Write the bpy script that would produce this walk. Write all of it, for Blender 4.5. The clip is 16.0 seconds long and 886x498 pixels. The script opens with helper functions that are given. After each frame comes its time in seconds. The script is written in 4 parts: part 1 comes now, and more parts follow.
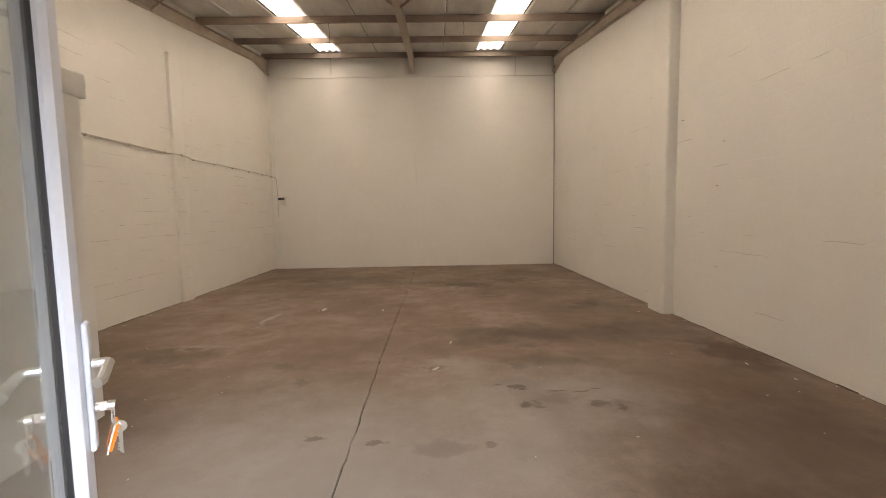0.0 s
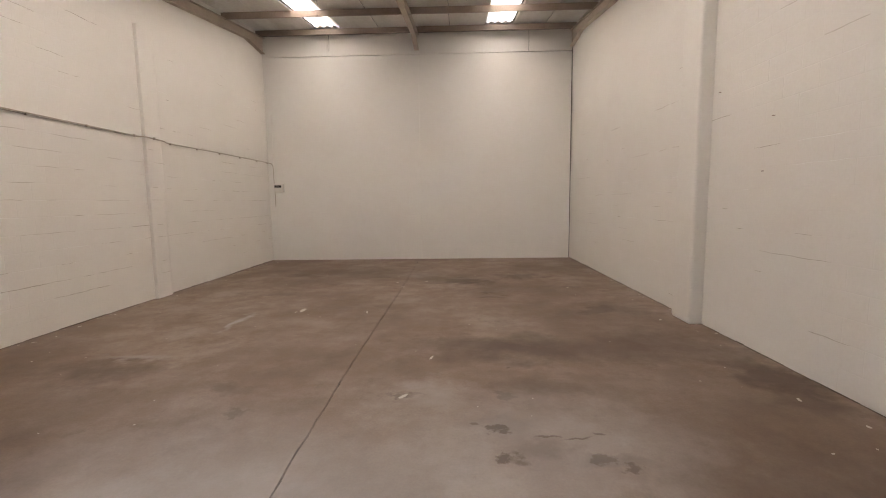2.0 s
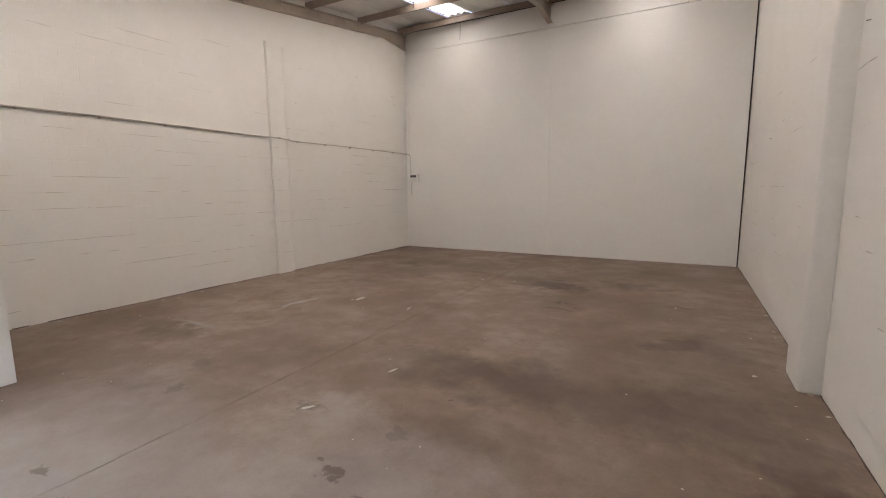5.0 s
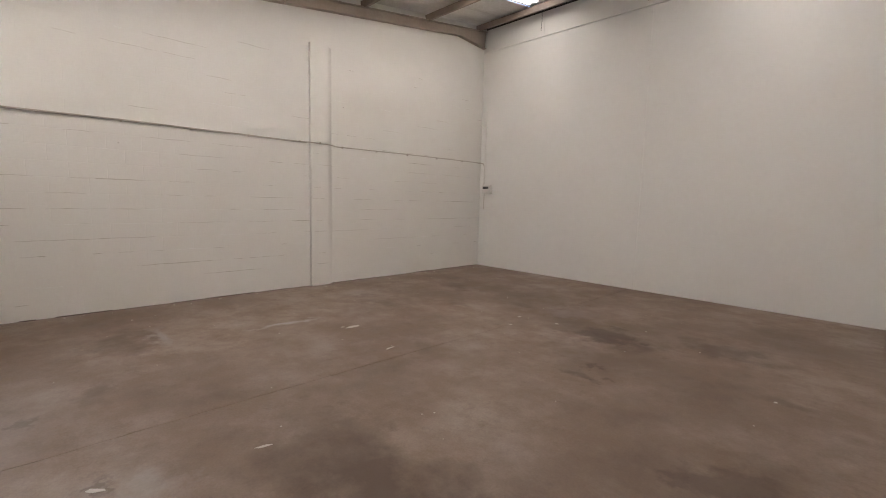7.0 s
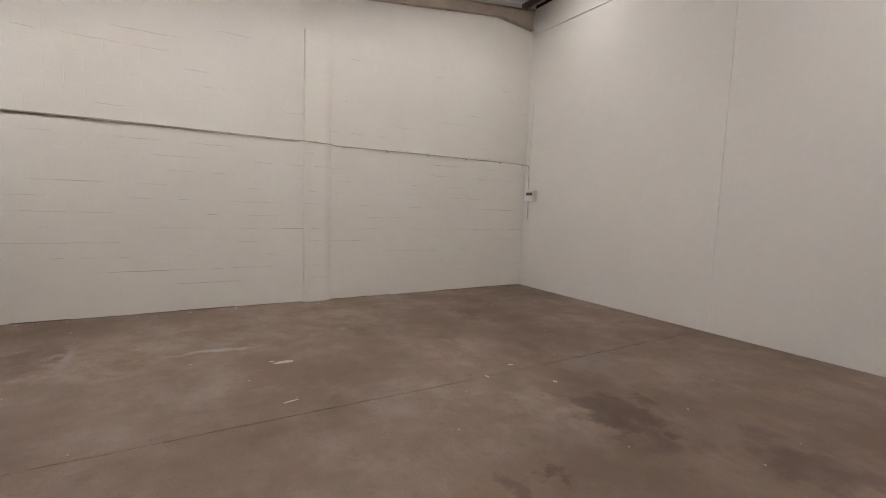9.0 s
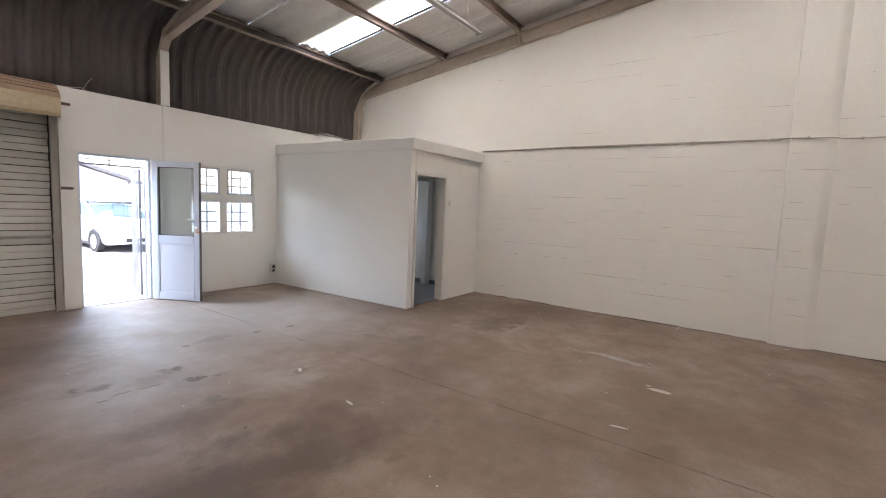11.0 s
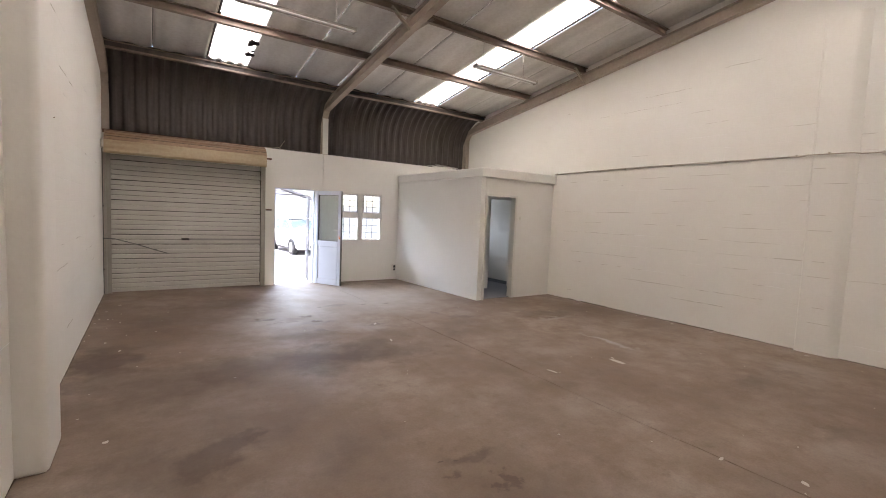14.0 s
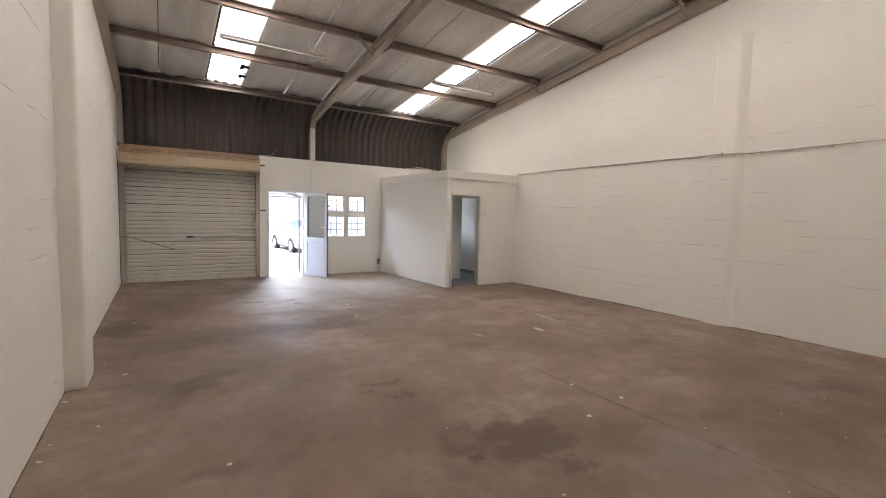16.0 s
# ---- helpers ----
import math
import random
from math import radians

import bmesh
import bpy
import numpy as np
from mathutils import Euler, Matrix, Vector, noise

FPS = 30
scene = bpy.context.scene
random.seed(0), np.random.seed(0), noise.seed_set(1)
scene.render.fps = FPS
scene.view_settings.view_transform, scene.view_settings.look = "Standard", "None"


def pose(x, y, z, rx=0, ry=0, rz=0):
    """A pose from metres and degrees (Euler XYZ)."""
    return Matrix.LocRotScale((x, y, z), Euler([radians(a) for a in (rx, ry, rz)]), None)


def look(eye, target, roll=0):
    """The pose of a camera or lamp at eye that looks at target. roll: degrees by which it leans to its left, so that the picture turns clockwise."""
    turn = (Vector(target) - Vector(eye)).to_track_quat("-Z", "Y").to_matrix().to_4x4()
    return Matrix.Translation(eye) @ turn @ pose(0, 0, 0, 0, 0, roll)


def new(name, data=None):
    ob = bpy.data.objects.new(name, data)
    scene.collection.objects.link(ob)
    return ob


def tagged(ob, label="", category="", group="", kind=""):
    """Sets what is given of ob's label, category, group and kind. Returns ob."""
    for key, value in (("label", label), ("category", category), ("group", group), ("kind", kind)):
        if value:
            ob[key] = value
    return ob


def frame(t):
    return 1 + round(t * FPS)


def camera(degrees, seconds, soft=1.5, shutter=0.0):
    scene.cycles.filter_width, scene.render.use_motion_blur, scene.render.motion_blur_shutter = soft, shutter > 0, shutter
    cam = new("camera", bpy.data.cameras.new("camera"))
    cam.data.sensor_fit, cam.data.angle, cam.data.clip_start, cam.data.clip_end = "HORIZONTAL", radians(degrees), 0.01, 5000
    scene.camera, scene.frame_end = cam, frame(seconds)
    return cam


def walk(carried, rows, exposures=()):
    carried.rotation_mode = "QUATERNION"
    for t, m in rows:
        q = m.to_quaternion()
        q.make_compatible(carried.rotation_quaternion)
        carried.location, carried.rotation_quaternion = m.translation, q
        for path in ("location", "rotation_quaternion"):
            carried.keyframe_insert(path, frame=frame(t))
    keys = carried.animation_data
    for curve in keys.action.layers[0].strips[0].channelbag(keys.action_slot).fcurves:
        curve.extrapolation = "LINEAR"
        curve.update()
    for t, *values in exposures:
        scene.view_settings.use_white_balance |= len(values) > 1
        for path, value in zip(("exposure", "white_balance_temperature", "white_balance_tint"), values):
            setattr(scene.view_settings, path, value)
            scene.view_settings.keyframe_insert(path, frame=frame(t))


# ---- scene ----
cam = camera(90.5, 16.0, soft=1.0)
PATH = [
    (0, (-0.07, 0.021, 1.505), (-0.04, 2.014, 1.339), -1.0),
    (0.5, (-0.067, 0.24, 1.52), (-0.047, 2.232, 1.344), -0.9),
    (1, (0.041, 0.485, 1.536), (0.061, 2.477, 1.353), -0.8),
    (1.5, (0.141, 0.682, 1.54), (0.164, 2.672, 1.34), -0.6),
    (2, (0.342, 0.856, 1.529), (0.276, 2.842, 1.31), -0.8),
    (2.5, (0.681, 0.89, 1.53), (0.439, 2.861, 1.294), -1.0),
    (3, (1.044, 0.939, 1.537), (0.639, 2.88, 1.281), -1.0),
    (3.5, (1.349, 1.129, 1.525), (0.832, 3.043, 1.262), -0.3),
    (4, (1.711, 1.298, 1.568), (0.962, 3.133, 1.298), -0.7),
    (6.5, (2.741, 3.432, 1.619), (1.525, 5.004, 1.39), 1.3),
    (7, (2.808, 3.936, 1.626), (1.384, 5.322, 1.405), 1.4),
    (7.5, (2.809, 4.453, 1.617), (1.308, 5.758, 1.402), 1.7),
    (8, (2.832, 4.989, 1.649), (1.255, 6.201, 1.436), 1.8),
    (8.2, (2.823, 5.208, 1.669), (1.239, 6.41, 1.455), 1.8),
    (10.5, (2.341, 7.21, 1.53), (0.385, 6.83, 1.356), 3.1),
    (10.8, (2.356, 7.364, 1.564), (0.56, 6.506, 1.37), 2.8),
    (11, (2.406, 7.467, 1.571), (0.774, 6.327, 1.377), 2.5),
    (11.5, (2.46, 7.739, 1.548), (1.102, 6.282, 1.372), 2.2),
    (12, (2.425, 8.158, 1.561), (1.19, 6.594, 1.396), 2.3),
    (12.5, (2.471, 8.635, 1.552), (1.252, 7.057, 1.403), 2.3),
    (13, (2.513, 9.102, 1.578), (1.364, 7.471, 1.431), 2.3),
    (13.5, (2.577, 9.543, 1.595), (1.458, 7.892, 1.451), 2.2),
    (14, (2.639, 9.899, 1.591), (1.523, 8.246, 1.445), 2.3),
    (14.5, (2.502, 10.293, 1.537), (1.416, 8.62, 1.397), 1.9),
    (15, (2.505, 10.615, 1.554), (1.424, 8.938, 1.406), 1.8),
    (15.5, (2.559, 10.932, 1.549), (1.481, 9.254, 1.4), 1.6),
    (16, (2.576, 11.292, 1.543), (1.496, 9.615, 1.397), 1.4),
]
walk(cam, [(t, look(eye, target, roll)) for t, eye, target, roll in PATH],
     exposures=[(0.0, 1.34, 8500, 22), (1.0, 1.38, 8100, 22.5), (1.5, 1.48, 7700, 23), (4.0, 1.50, 7000, 22), (7.5, 1.44, 6750, 20), (10.5, 1.48, 6600, 19),
                (11.5, 1.62, 6800, 21), (13.5, 1.60, 7050, 22), (16.0, 1.57, 7050, 22)])

# ---- daylight ----
SUN_ELEVATION, SUN_ROTATION = radians(62), radians(82)
world = bpy.data.worlds.new("world")
scene.world = world
world.use_nodes = True
wn = world.node_tree
sky = wn.nodes.new("ShaderNodeTexSky")
sky.sky_type = "NISHITA"
sky.sun_disc = False
sky.sun_elevation, sky.sun_rotation = SUN_ELEVATION, SUN_ROTATION
wn.links.new(sky.outputs[0], wn.nodes["Background"].inputs[0])
wn.nodes["Background"].inputs[1].default_value = 0.28
sun = new("sun", bpy.data.lights.new("sun", "SUN"))
sun.data.energy, sun.data.angle, sun.data.color = 3.6, radians(0.5), (1.0, 0.96, 0.9)
sun_dir = Vector((math.sin(SUN_ROTATION) * math.cos(SUN_ELEVATION), math.cos(SUN_ROTATION) * math.cos(SUN_ELEVATION), math.sin(SUN_ELEVATION)))
sun.matrix_world = look(sun_dir * 40, (0, 0, 0))
# unseen area lamp added outside, standing in for sky light through doorway and window
yard_fill = new("yard_fill_lamp", bpy.data.lights.new("yard_fill_lamp", "AREA"))
yard_fill.data.shape, yard_fill.data.size, yard_fill.data.size_y, yard_fill.data.energy, yard_fill.data.color = "RECTANGLE", 14.0, 4.0, 2400.0, (0.64, 0.81, 1.0)
yard_fill.matrix_world = look((2.4, -6.2, 5.6), (-0.8, 1.0, 1.2))


# ---- materials ----
def nodes_of(name):
    m = bpy.data.materials.new(name)
    m.use_nodes = True
    nt = m.node_tree
    return m, nt, nt.nodes["Principled BSDF"]


def noise_at(nt, scale, detail=4.0, rough=0.6, squash=None):
    geo = nt.nodes.new("ShaderNodeNewGeometry")
    src = geo.outputs["Position"]
    if squash:
        mp = nt.nodes.new("ShaderNodeMapping")
        mp.inputs["Scale"].default_value = squash
        nt.links.new(src, mp.inputs[0])
        src = mp.outputs[0]
    n = nt.nodes.new("ShaderNodeTexNoise")
    n.inputs["Scale"].default_value, n.inputs["Detail"].default_value, n.inputs["Roughness"].default_value = scale, detail, rough
    nt.links.new(src, n.inputs["Vector"])
    return n.outputs["Fac"]


def ramp(nt, fac, lo, hi, a=(0, 0, 0), b=(1, 1, 1)):
    r = nt.nodes.new("ShaderNodeValToRGB")
    r.color_ramp.elements[0].position, r.color_ramp.elements[1].position = lo, hi
    r.color_ramp.elements[0].color, r.color_ramp.elements[1].color = (*a, 1), (*b, 1)
    nt.links.new(fac, r.inputs[0])
    return r.outputs[0]


def mix(nt, fac, a, b, mode="MIX"):
    x = nt.nodes.new("ShaderNodeMix")
    x.data_type, x.blend_type = "RGBA", mode
    for i, v in ((0, fac), (6, a), (7, b)):
        if isinstance(v, (int, float)):
            x.inputs[i].default_value = v
        elif isinstance(v, tuple):
            x.inputs[i].default_value = (*v, 1)
        else:
            nt.links.new(v, x.inputs[i])
    return x.outputs[2]


def bump(nt, bsdf, height, strength, distance):
    b = nt.nodes.new("ShaderNodeBump")
    b.inputs["Strength"].default_value, b.inputs["Distance"].default_value = strength, distance
    nt.links.new(height, b.inputs["Height"])
    nt.links.new(b.outputs[0], bsdf.inputs["Normal"])


def surface(name, base, dirt, rough=0.6, metal=0.0, big=0.8, fine=40.0, amount=0.35, relief=0.15, depth=0.002, squash=None):
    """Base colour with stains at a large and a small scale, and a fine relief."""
    m, nt, bsdf = nodes_of(name)
    a = ramp(nt, noise_at(nt, big, 6, 0.62, squash), 0.42, 0.72)
    b = ramp(nt, noise_at(nt, fine, 3, 0.6), 0.35, 0.75)
    both = mix(nt, 0.35, a, b)
    scaled = nt.nodes.new("ShaderNodeMath")
    scaled.operation = "MULTIPLY"
    scaled.inputs[1].default_value = amount
    nt.links.new(both, scaled.inputs[0])
    nt.links.new(mix(nt, scaled.outputs[0], base, dirt), bsdf.inputs["Base Color"])
    bsdf.inputs["Roughness"].default_value, bsdf.inputs["Metallic"].default_value = rough, metal
    bump(nt, bsdf, noise_at(nt, fine, 4), relief, depth)
    return m


WHITE = surface("white_wall_paint", (0.80, 0.78, 0.73), (0.66, 0.62, 0.55), 0.62, big=0.7, fine=35, amount=0.4, relief=0.35, depth=0.003)
WHITE_SMOOTH = surface("white_plaster", (0.80, 0.785, 0.745), (0.70, 0.67, 0.61), 0.6, big=0.6, fine=14, amount=0.35, relief=0.12, depth=0.002)
JOINT = surface("open_mortar_joint", (0.42, 0.38, 0.33), (0.24, 0.20, 0.17), 0.95, amount=0.8)
CRACK = surface("cracked_paint_line", (0.54, 0.49, 0.42), (0.34, 0.285, 0.23), 0.95, amount=0.8)
BASE_SEAM_BROWN = surface("dark_brown_base_strip", (0.13, 0.092, 0.068), (0.05, 0.036, 0.028), 0.95, big=6, amount=0.9)
FRESH_PAINT = surface("fresh_white_filler", (0.88, 0.87, 0.84), (0.78, 0.76, 0.71), 0.7, amount=0.4)
# near black that puts shade into gaps and folds; also litter and wires
SHADOW_GAP = surface("gap_shade_and_litter", (0.05, 0.042, 0.036), (0.025, 0.02, 0.018), 0.95)
BEIGE_STEEL = surface("beige_painted_steel", (0.48, 0.405, 0.335), (0.27, 0.19, 0.145), 0.55, big=1.6, fine=25, amount=0.6)
PURLIN_STEEL = surface("dusty_brown_purlin_paint", (0.32, 0.25, 0.205), (0.14, 0.095, 0.072), 0.6, big=1.8, fine=30, amount=0.7)
ROOF = surface("grey_fibre_cement", (0.74, 0.72, 0.69), (0.42, 0.37, 0.32), 0.85, big=0.9, fine=18, amount=0.7, squash=(2.0, 0.5, 1.0))
CLADDING = surface("dark_brown_sheet", (0.098, 0.082, 0.075), (0.045, 0.032, 0.027), 0.5, big=2.4, fine=22, amount=0.9, squash=(3.0, 1.0, 0.35))
ROLLER = surface("grey_white_roller_slats", (0.60, 0.585, 0.54), (0.46, 0.42, 0.36), 0.5, big=1.3, fine=30, amount=0.5)
GALV = surface("dull_galvanised_steel", (0.36, 0.35, 0.34), (0.20, 0.185, 0.17), 0.5, metal=0.4, amount=0.6)
CREAM = surface("cream_sheet_metal", (0.50, 0.41, 0.27), (0.26, 0.15, 0.085), 0.5, big=2.2, fine=20, amount=0.8, squash=(0.3, 1.0, 3.0))
DUSTY_STEEL = surface("dusty_grey_painted_steel", (0.46, 0.43, 0.38), (0.27, 0.235, 0.20), 0.6, big=2.5, amount=0.7, squash=(2.0, 2.0, 0.5))
GATE_GREY = surface("weathered_grey_gate_paint", (0.26, 0.27, 0.29), (0.17, 0.16, 0.16), 0.55, amount=0.5)
RUST = surface("rusty_steel", (0.20, 0.095, 0.06), (0.09, 0.05, 0.038), 0.8, big=4, amount=0.8)
DOOR_WHITE = surface("cool_white_aluminium", (0.64, 0.69, 0.77), (0.55, 0.59, 0.65), 0.35, amount=0.3, relief=0.03)
FRAME_GREY = surface("pale_grey_window_paint", (0.52, 0.52, 0.53), (0.40, 0.40, 0.40), 0.4, amount=0.4)
RUBBER = surface("black_rubber", (0.02, 0.02, 0.022), (0.03, 0.03, 0.03), 0.6)
CHROME = surface("brushed_steel", (0.72, 0.71, 0.69), (0.55, 0.54, 0.52), 0.28, metal=0.9, amount=0.3, relief=0.03)
ORANGE = surface("orange_plastic", (0.85, 0.24, 0.02), (0.75, 0.2, 0.02), 0.35, amount=0.3)
PAPER = surface("white_paper", (0.75, 0.74, 0.72), (0.6, 0.6, 0.58), 0.7)
BLACK = surface("black_plastic", (0.02, 0.02, 0.02), (0.04, 0.035, 0.03), 0.4)
WHITE_PLASTIC = surface("white_plastic", (0.74, 0.72, 0.67), (0.60, 0.57, 0.5), 0.4, amount=0.3, relief=0.03)
CONDUIT = surface("dusty_grey_conduit", (0.50, 0.44, 0.36), (0.27, 0.22, 0.17), 0.55, big=3, amount=0.6)
BATTEN = surface("dusty_white_enamel", (0.44, 0.41, 0.36), (0.30, 0.26, 0.22), 0.4, amount=0.5)
TUBE = surface("opal_tube_glass", (0.75, 0.75, 0.73), (0.65, 0.64, 0.62), 0.15, amount=0.2, relief=0.0)
BAR = surface("weathered_bar_steel", (0.16, 0.16, 0.155), (0.09, 0.085, 0.08), 0.6)
TILE = surface("grey_office_floor", (0.20, 0.205, 0.22), (0.12, 0.12, 0.13), 0.45, big=2)
PAVING = surface("sunlit_concrete_paving", (0.37, 0.34, 0.32), (0.26, 0.235, 0.215), 0.9, big=0.5, fine=9)
SPLASH = surface("dried_plaster_splash", (0.52, 0.48, 0.42), (0.40, 0.35, 0.30), 0.8)


def glass_material(name, tint=(0.9, 0.94, 0.93), haze=0.0):
    m, nt, bsdf = nodes_of(name)
    nt.nodes.remove(bsdf)
    clear, gloss, fres, mx = (nt.nodes.new("ShaderNode" + k) for k in ("BsdfTransparent", "BsdfGlossy", "LayerWeight", "MixShader"))
    clear.inputs[0].default_value = (*tint, 1)
    gloss.inputs["Roughness"].default_value = 0.02
    power = nt.nodes.new("ShaderNodeMath")
    power.operation = "POWER"
    power.inputs[1].default_value = 4.0
    edge = nt.nodes.new("ShaderNodeMath")
    edge.operation = "MULTIPLY_ADD"
    edge.inputs[1].default_value, edge.inputs[2].default_value = 0.8, 0.05
    nt.links.new(fres.outputs["Facing"], power.inputs[0])
    nt.links.new(power.outputs[0], edge.inputs[0])
    nt.links.new(edge.outputs[0], mx.inputs[0])
    nt.links.new(clear.outputs[0], mx.inputs[1])
    nt.links.new(gloss.outputs[0], mx.inputs[2])
    scatter, film = nt.nodes.new("ShaderNodeBsdfTranslucent"), nt.nodes.new("ShaderNodeMixShader")
    scatter.inputs[0].default_value = (0.8, 0.82, 0.82, 1)
    film.inputs[0].default_value = haze
    nt.links.new(mx.outputs[0], film.inputs[1])
    nt.links.new(scatter.outputs[0], film.inputs[2])
    nt.links.new(film.outputs[0], nt.nodes["Material Output"].inputs[0])
    return m


# translucent haze added to the door glass to brighten the pane
HAZY_GLASS = glass_material("hazy_door_glass", haze=0.16)
GLASS = glass_material("window_glass")
DARK_GLASS = glass_material("car_glass", (0.70, 0.81, 0.79))


def skylight_material():
    m, nt, bsdf = nodes_of("translucent_skylight_sheet")
    nt.nodes.remove(bsdf)
    tr, df, mx = (nt.nodes.new("ShaderNode" + k) for k in ("BsdfTranslucent", "BsdfDiffuse", "MixShader"))
    grime = ramp(nt, noise_at(nt, 3.0, 5, 0.6, (3.0, 0.6, 1.0)), 0.3, 0.7, (0.86, 0.84, 0.74), (0.95, 0.94, 0.87))
    nt.links.new(grime, tr.inputs[0])
    df.inputs[0].default_value = (0.6, 0.58, 0.5, 1)
    mx.inputs[0].default_value = 0.28
    nt.links.new(tr.outputs[0], mx.inputs[1])
    nt.links.new(df.outputs[0], mx.inputs[2])
    nt.links.new(mx.outputs[0], nt.nodes["Material Output"].inputs[0])
    return m


SKYLIGHT = skylight_material()

# x, y, half length along x, along y, strength: old oil and damp marks and broad tone patches on the slab; negative ones
# are pale
STAINS_AND_DOOR_LIGHT = [
    (-0.05, 2.72, 0.30, 0.10, 0.8), (0.62, 3.70, 0.34, 0.20, 0.55), (0.69, 4.18, 0.09, 0.07, 0.8), (1.26, 3.29, 0.26, 0.09, 0.6),
    (0.95, 5.3, 1.35, 0.55, 0.85), (2.3, 5.2, 0.9, 0.5, 0.6), (0.60, 9.05, 0.75, 0.34, 0.75), (2.28, 6.86, 0.30, 0.28, 0.75), (0.42, 9.08, 0.42, 0.28, 0.75),
    (0.40, 9.53, 0.11, 0.12, 0.8), (0.81, 8.00, 0.09, 0.12, 0.8), (0.82, 7.70, 0.26, 0.06, 0.6), (1.08, 7.82, 0.07, 0.05, 0.7),
    (3.02, 4.5, 0.38, 0.9, 0.9), (2.6, 5.6, 0.8, 0.5, 0.4), (1.4, 1.9, 0.9, 0.5, 0.35), (2.4, 3.0, 0.7, 0.5, 0.35),
    (-3.0, 4.7, 0.7, 0.35, 0.5), (-1.6, 4.3, 0.35, 0.12, 0.4), (1.05, 4.3, 0.55, 0.40, 0.4), (-2.9, 9.9, 0.5, 0.25, 0.45),
    (2.35, 8.5, 0.25, 0.10, 0.4), (-2.52, 6.35, 0.09, 0.50, -0.9), (-2.9, 5.0, 0.5, 0.10, -0.5), (0.1, 4.2, 0.5, 0.35, -0.35),
    # first two: wide pale patches, painted door light over worn concrete
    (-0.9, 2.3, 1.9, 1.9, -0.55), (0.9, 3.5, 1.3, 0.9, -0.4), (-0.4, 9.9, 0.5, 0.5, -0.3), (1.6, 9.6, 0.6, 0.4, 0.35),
    (0.60, 3.68, 0.10, 0.05, 0.9), (0.61, 3.31, 0.06, 0.07, 0.9), (0.70, 3.30, 0.05, 0.06, 0.6), (0.92, 3.58, 0.10, 0.02, 0.8), (1.10, 3.55, 0.09, 0.02, 0.8),
    (1.25, 3.60, 0.05, 0.02, 0.8), (1.19, 3.31, 0.07, 0.06, 0.7), (1.34, 3.22, 0.07, 0.05, 0.8), (0.79, 4.76, 0.03, 0.02, 0.9), (0.44, 3.74, 0.05, 0.02, 0.7),
    (-0.11, 4.19, 0.18, 0.05, 0.5), (-0.89, 2.90, 0.09, 0.04, 0.7), (-0.50, 2.81, 0.08, 0.05, 0.7), (-1.30, 3.88, 0.14, 0.06, 0.45), (0.25, 2.75, 0.05, 0.03, 0.7),
    (0.91, 9.14, 0.07, 0.06, 0.9), (1.07, 7.64, 0.03, 0.015, 0.9), (0.97, 7.67, 0.025, 0.012, 0.9), (2.04, 6.65, 0.14, 0.10, 0.6), (0.80, 3.40, 0.30, 0.20, 0.35),
    (1.5, 9.6, 0.5, 0.3, 0.5), (-1.2, 9.6, 0.4, 0.12, 0.35), (-1.9, 8.9, 0.35, 0.12, 0.35), (-2.6, 8.0, 0.5, 0.2, 0.3),
    # broad patches that darken the back and east of the floor
    (-1.2, 10.3, 2.6, 1.6, 0.28), (1.8, 10.4, 1.5, 1.6, 0.25), (-3.0, 8.6, 1.4, 1.2, 0.22), (2.3, 6.0, 1.5, 3.4, 0.3), (2.2, 2.6, 1.2, 1.4, 0.25),
    # more darkening, and two pale patches of painted door light
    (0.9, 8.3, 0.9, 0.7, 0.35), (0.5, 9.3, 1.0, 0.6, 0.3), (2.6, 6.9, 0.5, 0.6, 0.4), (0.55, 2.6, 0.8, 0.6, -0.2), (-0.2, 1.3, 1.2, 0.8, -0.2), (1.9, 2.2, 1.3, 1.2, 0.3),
]


